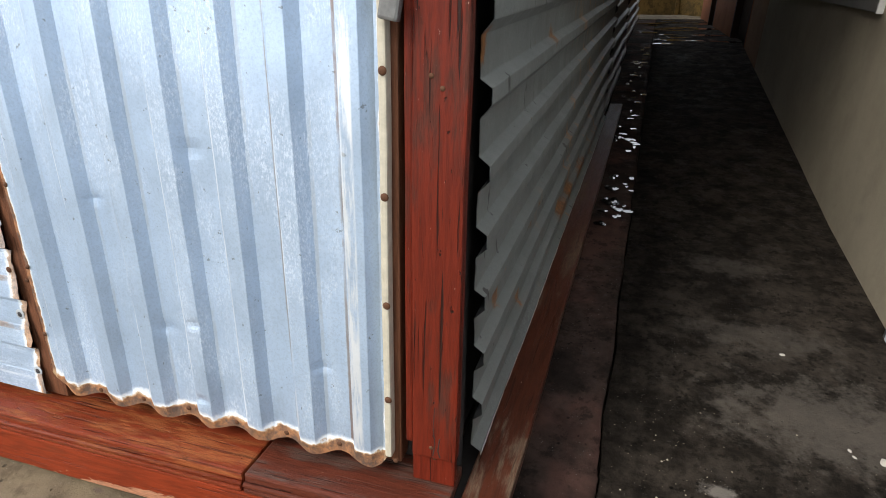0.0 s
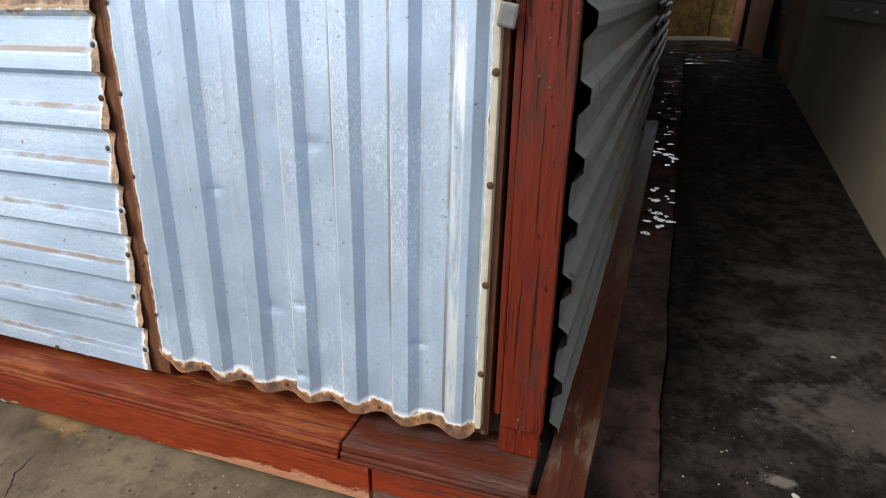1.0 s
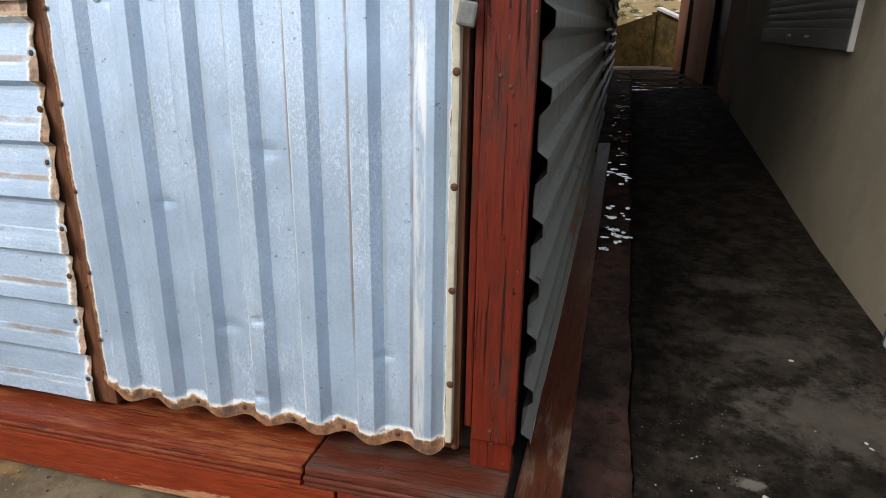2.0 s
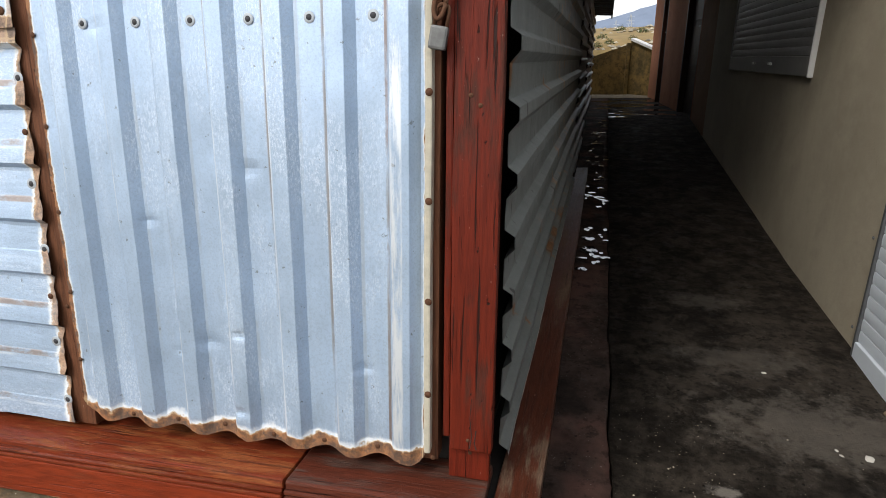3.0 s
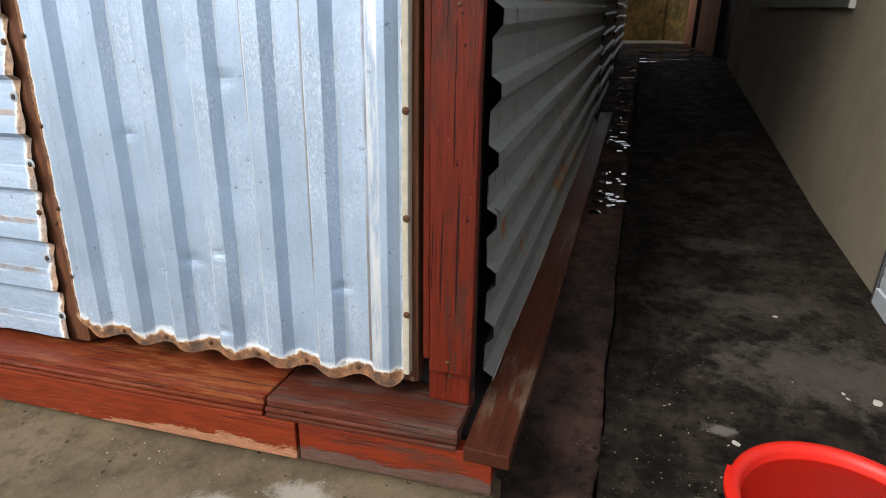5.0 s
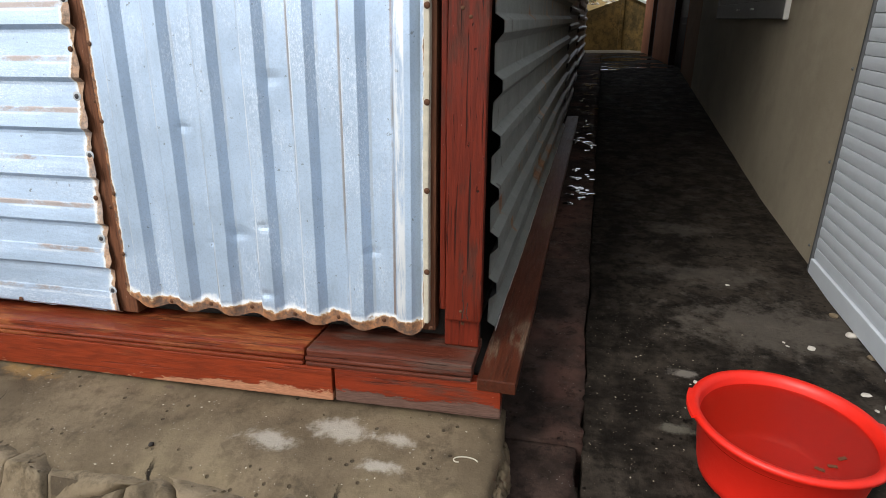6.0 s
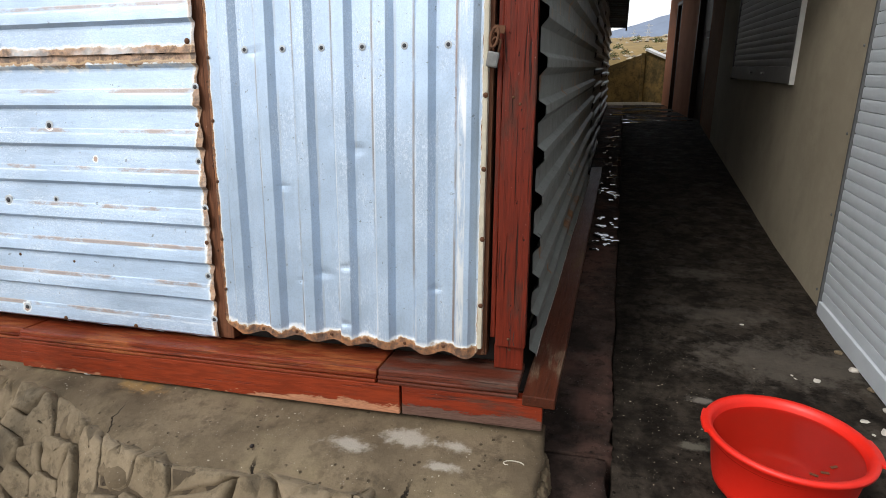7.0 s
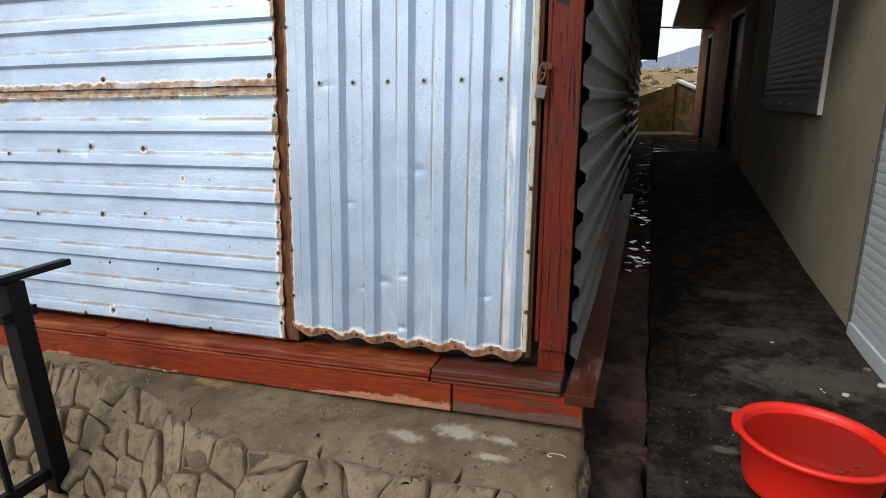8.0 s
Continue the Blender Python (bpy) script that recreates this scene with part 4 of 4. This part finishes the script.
# added backing that keeps the gaps of the side sheets black
tagged(part("wall_side_inner", box((-0.09, 0.06, 0.25), (-0.05, 9.3, 2.5)), M_DARK, None, "", False, SIDE), "near-black backing added behind the side sheets to block light", "wall", kind="structure")
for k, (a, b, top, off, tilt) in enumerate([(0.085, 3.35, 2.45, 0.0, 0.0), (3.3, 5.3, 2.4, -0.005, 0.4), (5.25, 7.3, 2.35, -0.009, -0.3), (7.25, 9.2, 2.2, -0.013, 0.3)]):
    w = thing("side_sheet", "dull grey corrugated side wall sheet with rust spots" if k == 0 else "corrugated side wall sheet, toned down for the alley's shade", "wall sheet", SIDE @ Matrix.Translation((off + 0.008, 0, 0)), "side wall sheets")
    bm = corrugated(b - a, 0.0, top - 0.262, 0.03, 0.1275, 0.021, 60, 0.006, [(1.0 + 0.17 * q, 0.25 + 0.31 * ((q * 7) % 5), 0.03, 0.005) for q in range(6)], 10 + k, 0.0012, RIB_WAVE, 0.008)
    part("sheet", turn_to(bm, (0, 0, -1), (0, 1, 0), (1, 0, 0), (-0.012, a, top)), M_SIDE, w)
    part("lap_stud", box((-0.05, b - 0.05, 0.262), (-0.016, b - 0.001, top), 0.003), M_STUD, w)

# far eave of the shack row
eave = thing("eave", "dark corrugated eave falling towards the far end of the shack", "roof", SIDE @ Matrix.Translation((0.235, 7.7, 1.67)) @ pose(0, 0, 0, -8.7), "", "structure")
bm = corrugated(0.9, -3.6, 0.0, 0, 0.11, 0.025, 6)
part("sheet", turn_to(bm, (0, 1, 0), (-1, 0, 0.05), (0, 0, 1), (0, 0, 0)), M_TIN, eave)
part("fascia", box((-0.02, -3.6, -0.03), (0.0, 0.0, -0.002), 0.003), M_DOORW, eave)
tagged(part("pole", tube([(0.03, 8.5, 1.9), (0.13, 8.5, 2.02), (0.16, 8.5, 2.13), (0.50, 8.5, 2.11), (1.02, 8.5, 2.07)], 0.013), M_WHITE, None, "", True), "thin pale pipe between the eaves", "pipe")

# ---- slab and stone bank ----
def edge_y(x):
    """Front edge of the slab, where the stone bank begins."""
    pts = [(-4.5, 0.73), (-2.4, 0.73), (-1.95, 0.705), (-1.75, 0.66), (-1.55, 0.57), (-1.38, 0.475), (-1.15, 0.445), (-0.87, 0.45), (-0.45, 0.46), (-0.1, 0.50)]
    for (a, ya), (b, yb) in zip(pts, pts[1:]):
        if x <= b:
            return ya + (yb - ya) * (x - a) / (b - a)
    return pts[-1][1]


def bank_point(x, s):
    """A point of the bank: s metres down from the slab's edge."""
    y = edge_y(x)
    if s < 0:
        return Vector((x, y - 0.8 * s, 0.086 + 0.40 * s))
    drop = math.sin(min(s, 0.10) / 0.10 * math.pi / 2)
    return Vector((x, y - 0.62 * s - 0.015 * drop, 0.088 - 0.70 * s - 0.012 * drop))


bm = bmesh.new()
rows = []
for i in range(301):
    x = -4.5 + 4.39 * i / 300
    row = []
    for j in range(17):
        f = j / 16
        y = 0.86 + (edge_y(x) - 0.045 - 0.86) * f
        y += (0.05 * noise.noise((x * 5, 4, 4)) + 0.035 * noise.noise((x * 15, 4, 9)) + 0.012 * noise.noise((x * 50, 4, 2))) * f ** 4
        z = 0.118 - 0.03 * f + 0.006 * noise.noise((x * 6, y * 6, 1)) + 0.004 * noise.noise((x * 22, y * 22, 1)) * f + (0.012 * noise.noise((x * 3, y * 3, 8)) if j > 6 else 0)
        z -= 0.055 * max(0.0, f - 0.6) ** 2 / 0.16
        end = max(0.0, (x + 0.16) / 0.05)
        row.append(bm.verts.new((x + ((0.022 * noise.noise((y * 9, 2, 2)) + 0.010 * noise.noise((y * 40, 2, 2))) if i == 300 else 0), y, z - 0.016 * end ** 2 * (1 + noise.noise((y * 17, 1, 1))))))
    rows.append(row)
for a, b in zip(rows, rows[1:]):
    for k in range(16):
        bm.faces.new((a[k], a[k + 1], b[k + 1], b[k]))
down = bmesh.ops.extrude_edge_only(bm, edges=[e for e in bm.edges if e.is_boundary])
for v in down["geom"]:
    if isinstance(v, bmesh.types.BMVert):
        v.co.z -= 0.4
slab = tagged(part("slab", bm, M_SLAB, None, "", True), "rough grey cement slab under the shack's sill", "slab", kind="structure")

bm = bmesh.new()
rows = []
for i in range(221):
    x = -4.5 + 4.39 * i / 220
    rows.append([bm.verts.new(bank_point(x, 0.8 * j / 32) + Vector((0, 0, -0.014 + 0.018 * noise.noise((x * 4, j * 0.22, 3)) + 0.008 * noise.noise((x * 19, j * 0.9, 5))))) for j in range(33)])
for a, b in zip(rows, rows[1:]):
    for k in range(32):
        bm.faces.new((a[k], a[k + 1], b[k + 1], b[k]))
bank = tagged(part("stone_bank", bm, M_MORTAR, None, "", True), "bank of rough stones set in sandy mortar below the slab", "stone wall", kind="structure")


def clip_cell(poly, a, b):
    """The part of poly that is nearer to a than to b."""
    mid, way = (a + b) / 2, b - a
    out = []
    for p, q in zip(poly, poly[1:] + poly[:1]):
        dp, dq = (p - mid).dot(way), (q - mid).dot(way)
        if dp <= 0:
            out.append(p)
        if dp * dq < 0:
            out.append(p + (q - p) * (dp / (dp - dq)))
    return out


rng = random.Random(5)
seeds = []
for i in range(21):
    for j in range(8):
        seeds.append(Vector((-3.05 + 0.145 * i + rng.uniform(-0.065, 0.065), 0.03 + 0.094 * j + rng.uniform(-0.042, 0.042) + 0.045 * (i % 2))))


def bent(p):
    """Bends a joint line out of the straight, the same for both stones beside it."""
    return p + Vector((0.022 * noise.noise((p.x * 7, p.y * 7, 1)) + 0.005 * noise.noise((p.x * 28, p.y * 28, 2)), 0.022 * noise.noise((p.x * 7, p.y * 7, 11)) + 0.005 * noise.noise((p.x * 28, p.y * 28, 12))))


for k, c in enumerate(seeds):
    poly = [c + Vector(d) for d in ((-0.22, -0.22), (0.22, -0.22), (0.22, 0.22), (-0.22, 0.22))]
    for o in seeds:
        if o is not c and (o - c).length < 0.45 and len(poly) > 2:
            poly = clip_cell(poly, c, o)
    if len(poly) < 3 or max(p.x for p in poly) > -0.125:
        continue
    fine = []
    for p, q in zip(poly, poly[1:] + poly[:1]):
        n_cut = max(1, int((q - p).length / 0.016))
        fine += [p + (q - p) * (t / n_cut) for t in range(n_cut)]
    mid = sum(fine, Vector((0, 0))) / len(fine)
    bm = bmesh.new()
    lift, tilt = rng.uniform(0.006, 0.026), Vector((rng.uniform(-0.35, 0.35), rng.uniform(-0.5, 0.15)))
    rings = []
    for inset, high in ((0.985, -1.2), (0.965, -0.2), (0.945, 0.5), (0.90, 0.9), (0.74, 1.0), (0.50, 1.03)):
        ring = []
        for p in fine:
            joint = 1 - (1 - inset) * (0.5 + 1.8 * max(0.0, 0.5 + noise.noise((p.x * 7, p.y * 7, 20))))
            q = bent(mid + (p - mid) * joint)
            s = max(q.y, -0.16)
            ridge = 1 - abs(noise.noise((q.x * 9, q.y * 9, k))) * 2
            h = (lift * high if high > 0 else 0.022 * high) + tilt.dot(q - mid) * max(high, 0) * 0.7 + (0.005 * ridge + 0.010 * noise.noise((q.x * 15, q.y * 15, k)) + 0.005 * noise.noise((q.x * 38, q.y * 38, k + 5)) + 0.0035 * noise.noise((q.x * 80, q.y * 80, k))) * max(high, 0.3)
            ring.append(bm.verts.new(bank_point(min(q.x, -0.115), s) + Vector((0, -0.66, 0.75)) * h))
        rings.append(ring)
    for a, b in zip(rings, rings[1:]):
        for t in range(len(fine)):
            bm.faces.new((a[t], a[(t + 1) % len(fine)], b[(t + 1) % len(fine)], b[t]))
    peak = bm.verts.new(sum((v.co for v in rings[-1]), Vector()) / len(fine))
    for t in range(len(fine)):
        bm.faces.new((rings[-1][t], rings[-1][(t + 1) % len(fine)], peak))
    part("stone", bm, M_STONE, bank, "", True)

# ---- basin ----
BASIN = Matrix.Translation((0.535, 0.867, -0.005)) @ pose(0, 0, 0, -2.0, 1.5, -6)
basin = thing("basin", "bright red plastic washing basin half full of water", "basin", BASIN)
wall = [(0.0001, 0.006), (0.150, 0.006), (0.160, 0.012), (0.166, 0.03), (0.186, 0.165), (0.192, 0.178), (0.206, 0.182), (0.211, 0.176), (0.210, 0.166), (0.203, 0.166), (0.192, 0.160), (0.172, 0.03), (0.166, 0.008), (0.158, 0.0), (0.0001, 0.0)]
part("bowl", lathe(wall, 64), M_RED, basin, "", True)
for side in (-1, 1):
    bm = bmesh.new()
    pts = []
    for k in range(9):
        a = radians(-16 + 4 * k) + (math.pi if side < 0 else 0)
        for r, h in ((0.206, 0.181), (0.218, 0.178), (0.2185, 0.170), (0.206, 0.169)):
            pts.append(bm.verts.new((r * math.cos(a), r * math.sin(a), h)))
    for k in range(8):
        for q in range(4):
            bm.faces.new((pts[4 * k + q], pts[4 * k + (q + 1) % 4], pts[4 * k + 4 + (q + 1) % 4], pts[4 * k + 4 + q]))
    bm.faces.new(pts[:4]), bm.faces.new(pts[-4:])
    part("handle", bm, M_RED, basin, "", False)
bm = bmesh.new()
bmesh.ops.create_circle(bm, cap_ends=True, segments=48, radius=0.185)
bm.normal_update()
for f in bm.faces:
    if f.normal.z < 0:
        f.normal_flip()
tagged(part("water", bm, M_WATER, None, "", True, Matrix.Translation((0.535, 0.867, 0.145)), True), "clear water standing in the red basin", "water")
for x, y in ((0.60, 0.76), (0.57, 0.745), (0.63, 0.79)):
    bm = box((-0.010, -0.004, 0), (0.010, 0.004, 0.003), 0.001, 0, 0.002, x)
    tagged(part("leaf_scrap", bm, M_STUD, None, "", False, Matrix.Translation((x, y, 0.1455)) @ pose(0, 0, 0, 0, 0, 900 * x)), "dark scrap of leaf floating in the basin", "leaf", "leaf scraps")

# ---- chips on the floor ----
for k, (x, y, s) in enumerate([(0.657, 1.918, 0.008), (0.829, 1.501, 0.016), (0.751, 1.522, 0.007), (0.757, 1.50, 0.006), (0.90, 1.27, 0.013), (0.94, 1.22, 0.018), (0.90, 1.20, 0.007), (0.43, 1.24, 0.010), (0.47, 1.22, 0.008), (0.55, 1.23, 0.008)]):
    bm = bmesh.new()
    bmesh.ops.create_icosphere(bm, subdivisions=1, radius=s)
    for v in bm.verts:
        v.co = Vector((v.co.x * 1.3, v.co.y * 0.8, v.co.z * 0.35)) + 0.25 * s * noise.noise_vector(v.co * 90 + Vector((k, 0, 0)))
    tagged(part("chip", bm, M_CHIP, None, "", False, Matrix.Translation((x, y, floor_z(y) + 0.001)) @ pose(0, 0, 0, 0, 0, 47 * k)), "small pale stone chip on the concrete", "chip", "stone chips")

# ---- railing ----
rail = thing("railing", "black painted steel railing beside the stone bank", "railing", pose(-1.95, 0.43, -0.26, 0, -3.0, 0))
part("post", box((-0.032, -0.032, 0.0), (0.032, 0.032, 0.83), 0.004), M_BLACK, rail)
part("base_plate", box((-0.055, -0.055, 0.0), (0.055, 0.055, 0.02), 0.004), M_BLACK, rail)
part("handrail", box((-0.022, -1.6, 0.832), (0.022, 0.22, 0.856), 0.004), M_BLACK, rail)
part("lower_rail", box((-0.016, -1.6, 0.10), (0.016, -0.033, 0.14), 0.003), M_BLACK, rail)
part("bracket", box((-0.022, -0.06, 0.70), (0.022, 0.06, 0.735), 0.003), M_BLACK, rail)
for k in range(9):
    part("baluster", box((-0.009, -0.17 - 0.15 * k, 0.141), (0.009, -0.152 - 0.15 * k, 0.8), 0.002), M_BLACK, rail)

# ---- puddles ----
rng = random.Random(8)
pud = tagged(new("puddles"), "thin puddles of water that mirror the sky", "puddle", "", "stuff")


def puddle(x, y, rx, ry, seed):
    bm = bmesh.new()
    ring = [bm.verts.new((rx * math.cos(a) * (1 + 0.45 * noise.noise((math.cos(a) * 1.5, math.sin(a) * 1.5, seed))), ry * math.sin(a) * (1 + 0.45 * noise.noise((math.cos(a) * 1.5, math.sin(a) * 1.5, seed + 4))), 0)) for a in [2 * math.pi * k / 18 for k in range(18)]]
    bm.faces.new(ring)
    part("puddle", bm, M_PUDDLE, pud, "", False, Matrix.Translation((x, y, floor_z(y) + 0.004)) @ pose(0, 0, 0, math.degrees(math.atan(0.015 if y > 7.1 else 0.09 if y > 3 else 0.05))))


for k in range(60):
    y = 2.75 + 4.3 * rng.random() ** 1.3
    puddle(along(rng.uniform(-0.09, 0.075), y), y, rng.uniform(0.006, 0.028) * (1.6 if k % 9 == 0 else 1.0), rng.uniform(0.008, 0.028), k)
puddle(along(-0.02, 3.05), 3.05, 0.045, 0.05, 90)
puddle(along(-0.03, 3.22), 3.22, 0.038, 0.03, 91)
for k in range(34):
    y = rng.uniform(7.0, 9.95)
    puddle(along(rng.uniform(-0.02, 0.95), y), y, rng.uniform(0.05, 0.24), rng.uniform(0.02, 0.07), 100 + k)

# ---- beyond the alley ----
ret = thing("retaining_wall", "ochre stained retaining wall at the alley's end", "wall", None, "", "structure")


def slanted(points, push):
    """A thick panel: four corners pushed back."""
    bm = bmesh.new()
    bm.faces.new([bm.verts.new(p) for p in points])
    ext = bmesh.ops.extrude_face_region(bm, geom=bm.faces[:])
    for v in ext["geom"]:
        if isinstance(v, bmesh.types.BMVert):
            v.co += Vector(push)
    return bm


part("panel", slanted(((-1.4, 11.0, 0.35), (0.676, 11.0, 0.35), (0.676, 11.0, 1.345), (-1.4, 11.0, 0.66)), (0, 0.2, 0)), M_RETAIN, ret)
part("pier", box((0.678, 10.94, 0.35), (0.74, 11.2, 1.38), 0.01), M_RETAIN, ret)
part("wing", slanted(((0.742, 11.0, 0.35), (1.4, 10.4, 0.35), (1.4, 10.4, 1.12), (0.742, 11.0, 1.42)), (0.12, 0.16, 0)), M_RETAIN, ret)
part("coping", box((0, -0.05, 0), (0.70, 0.10, 0.04), 0.006), M_WHITE, ret, "pale coping slab", False, Matrix.Translation((0.755, 10.96, 1.42)) @ pose(0, 0, 0, 0, 20, -42))

def hill_z(x, y):
    d = (max(y - 11.25, 0) / 70) ** 0.625
    return 1.15 + (2.6 + 0.015 * x) * d ** 0.9 + 0.16 * noise.noise((x * 0.6, y * 0.6, 2)) * min(1, d * 6) + 0.4 * noise.noise((x * 0.08, y * 0.08, 6)) * d


bm = bmesh.new()
hv = []
for i in range(41):
    row = []
    for j in range(31):
        x, d = -30 + 2.0 * i, j / 30
        y = 11.25 + 70 * d ** 1.6
        z = hill_z(x, y)
        row.append(bm.verts.new((x, y, z)))
    hv.append(row)
for a, b in zip(hv, hv[1:]):
    for k in range(30):
        bm.faces.new((a[k], a[k + 1], b[k + 1], b[k]))
tagged(part("hillside", bm, M_GRASS, None, "", True), "dry grassy hillside with scattered rubble", "hill", kind="structure")
bm = bmesh.new()
mv = []
for i in range(81):
    x = -600 + 15 * i
    top = 78 + 0.27 * x + 12 * noise.noise((x * 0.006, 1, 1)) + 6 * noise.noise((x * 0.03, 2, 1))
    mv.append([bm.verts.new((x, 1500 - 300 * (1 - t) + 30 * noise.noise((x * 0.01, t * 3, 1)), -10 + (top + 10) * t)) for t in (0, 0.3, 0.6, 0.85, 1.0)])
for a, b in zip(mv, mv[1:]):
    for k in range(4):
        bm.faces.new((a[k], a[k + 1], b[k + 1], b[k]))
tagged(part("mountain", bm, M_MOUNT, None, "", True), "hazy blue mountain ridge in the distance", "mountain", kind="structure")
rng = random.Random(3)


def shrub(x, y, z, r, seed):
    s = thing("shrub", "low dull green shrub on the dry hillside", "shrub", Matrix.Translation((x, y, z)), "hillside shrubs")
    bm = bmesh.new()
    for k in range(160):
        d = Vector((rng.gauss(0, 1), rng.gauss(0, 1), abs(rng.gauss(0, 0.8)))).normalized() * r * rng.uniform(0.4, 1.0)
        a, b = Vector((rng.gauss(0, 1), rng.gauss(0, 1), rng.gauss(0, 1))).normalized() * r * 0.13, Vector((rng.gauss(0, 1), rng.gauss(0, 1), rng.gauss(0, 1))).normalized() * r * 0.08
        bm.faces.new([bm.verts.new(d + q) for q in (a, b, -a, -b)])
    part("crown", bm, M_LEAF, s)
    part("stem", tube([(0, 0, -0.1), (0.02, 0.01, r * 0.6)], r * 0.06, 6), M_STUD, s)


for x, y, r in ((0.2, 11.8, 0.10), (0.42, 12.1, 0.11), (0.9, 12.8, 0.1), (0.3, 13.5, 0.13), (1.3, 15.5, 0.15), (0.9, 17.5, 0.15)):
    shrub(x, y, hill_z(x, y) + 0.02, r, x)


def pylon(x, y, z, h):
    p = thing("pylon", "pale lattice power pylon on the ridge", "pylon", Matrix.Translation((x, y, z)), "power pylons")
    for sx in (-1, 1):
        part("leg", tube([(sx * h * 0.12, 0, 0), (sx * h * 0.02, 0, h)], h * 0.012, 5), M_STEEL, p)
    for k, hh in enumerate((0.6, 0.75, 0.9)):
        part("arm", tube([(-h * 0.18, 0, h * hh), (h * 0.18, 0, h * hh)], h * 0.009, 5), M_STEEL, p)
    for k in range(5):
        a, b = k / 5, (k + 1) / 5
        s = 1 if k % 2 else -1
        part("brace", tube([(s * h * (0.12 - 0.10 * a), 0, h * a), (-s * h * (0.12 - 0.10 * b), 0, h * b)], h * 0.007, 5), M_STEEL, p)


pylon(3.4, 75, hill_z(3.4, 75) - 0.1, 1.9)
pylon(5.0, 75, hill_z(5.0, 75) - 0.1, 2.5)

# ---- loose grit ----
rng = random.Random(21)
verts, faces = [], []
for k in range(620):
    if k < 260:
        y = rng.uniform(0.45, 1.6)
        x = along(0.10 + abs(rng.gauss(0, 0.22)), y)
        z = floor_z(y)
    else:
        x = rng.uniform(-2.2, -0.15)
        y = rng.uniform(edge_y(x) + 0.03, 0.77)
        z = 0.118 - 0.03 * (0.86 - y) / (0.86 - edge_y(x))
    s = 0.001 + 0.0026 * rng.random() ** 3
    base = len(verts)
    for d in ((1, 0, 0), (-1, 0, 0), (0, 1, 0), (0, -1, 0), (0, 0, 1), (0, 0, -1)):
        verts.append((x + d[0] * s * rng.uniform(0.7, 1.4), y + d[1] * s * rng.uniform(0.7, 1.4), z + 0.001 + d[2] * s * 0.7))
    for f in ((0, 2, 4), (2, 1, 4), (1, 3, 4), (3, 0, 4), (2, 0, 5), (1, 2, 5), (3, 1, 5), (0, 3, 5)):
        faces.append(tuple(base + q for q in f))
me = bpy.data.meshes.new("grit")
me.from_pydata(verts, [], faces)
me.materials.append(M_GRIT)
tagged(new("grit", me), "loose sandy grit scattered on slab and concrete", "grit", "", "stuff")

rng = random.Random(33)
verts, faces = [], []
for k in range(420):
    y = 11.6 + 40 * rng.random() ** 2
    x = rng.uniform(-0.3, 1.4) * (y + 1) / 11.5
    z = hill_z(x, y)
    s = (0.02 + 0.06 * rng.random() ** 2) * (y / 14) ** 0.6
    base = len(verts)
    for d in ((1, 0, 0), (-1, 0, 0), (0, 1, 0), (0, -1, 0), (0, 0, 1), (0, 0, -1)):
        verts.append((x + d[0] * s * rng.uniform(0.7, 1.6), y + d[1] * s, z + d[2] * s * 0.7))
    for f in ((0, 2, 4), (2, 1, 4), (1, 3, 4), (3, 0, 4), (2, 0, 5), (1, 2, 5), (3, 1, 5), (0, 3, 5)):
        faces.append(tuple(base + q for q in f))
me = bpy.data.meshes.new("rubble")
me.from_pydata(verts, [], faces)
me.materials.append(M_GRIT)
tagged(new("rubble", me), "pale rubble strewn over the dry hillside", "rubble", "", "stuff")

# small scraps on the slab
def scrap(name, label, category, material, x, y, z, sx, sy, sz, turn, rough=0.0):
    bm = bmesh.new()
    bmesh.ops.create_icosphere(bm, subdivisions=4 if rough else 2, radius=1.0)
    for v in bm.verts:
        q = v.co + 0.3 * noise.noise_vector(v.co * 1.7 + Vector((x, y, 0))) + rough * (0.22 * noise.noise_vector(v.co * 4.1 + Vector((y, x, 3))) + 0.08 * noise.noise_vector(v.co * 11 + Vector((y, x, 3))))
        v.co = Vector((q.x * sx, q.y * sy, q.z * sz))
    tagged(part(name, bm, material, None, "", True, Matrix.Translation((x, y, z)) @ pose(0, 0, 0, 0, 0, turn)), label, category)


scrap("pebble", "white pebble lying against the red face board", "pebble", M_CHIP, -1.73, 0.772, 0.118, 0.014, 0.008, 0.007, 10)
scrap("leaf", "dry dark leaf on the cement slab", "leaf", M_STUD, -2.12, 0.735, 0.116, 0.022, 0.010, 0.003, 30)
scrap("pebble", "small dark pebble on the cement slab", "pebble", M_DARK, -0.93, 0.56, 0.103, 0.007, 0.006, 0.005, 50)
loop = [(0.018 * math.cos(a) - 0.006 * a, 0.010 * math.sin(a), 0) for a in [0.3 * k for k in range(18)]]
tagged(part("string", tube(loop, 0.0016, 6), M_CREAM, None, "", True, Matrix.Translation((-0.17, 0.66, 0.107))), "curled scrap of yellow string on the slab", "string")

for x, y, s in ((-0.108, 0.79, 0.030), (-0.106, 0.71, 0.044), (-0.110, 0.61, 0.050), (-0.108, 0.53, 0.046)):
    scrap("mortar_lump", "broken lump of old mortar against the slab's edge", "rubble", M_SLAB, x, y, floor_z(y) + s * 0.7, s * 0.55, s * 1.3, s * 1.2, 5 * math.sin(90 * y), 1.0)
for k in range(7):
    y = 0.95 + 0.13 * k
    scrap("rubble_bit", "bit of broken plaster under the roller shutter", "rubble", M_CHIP if k % 2 else M_STONE, 0.985 + 0.012 * math.sin(5 * k), y, floor_z(y) + 0.006, 0.012 + 0.004 * (k % 3), 0.016, 0.009, 70 * k)
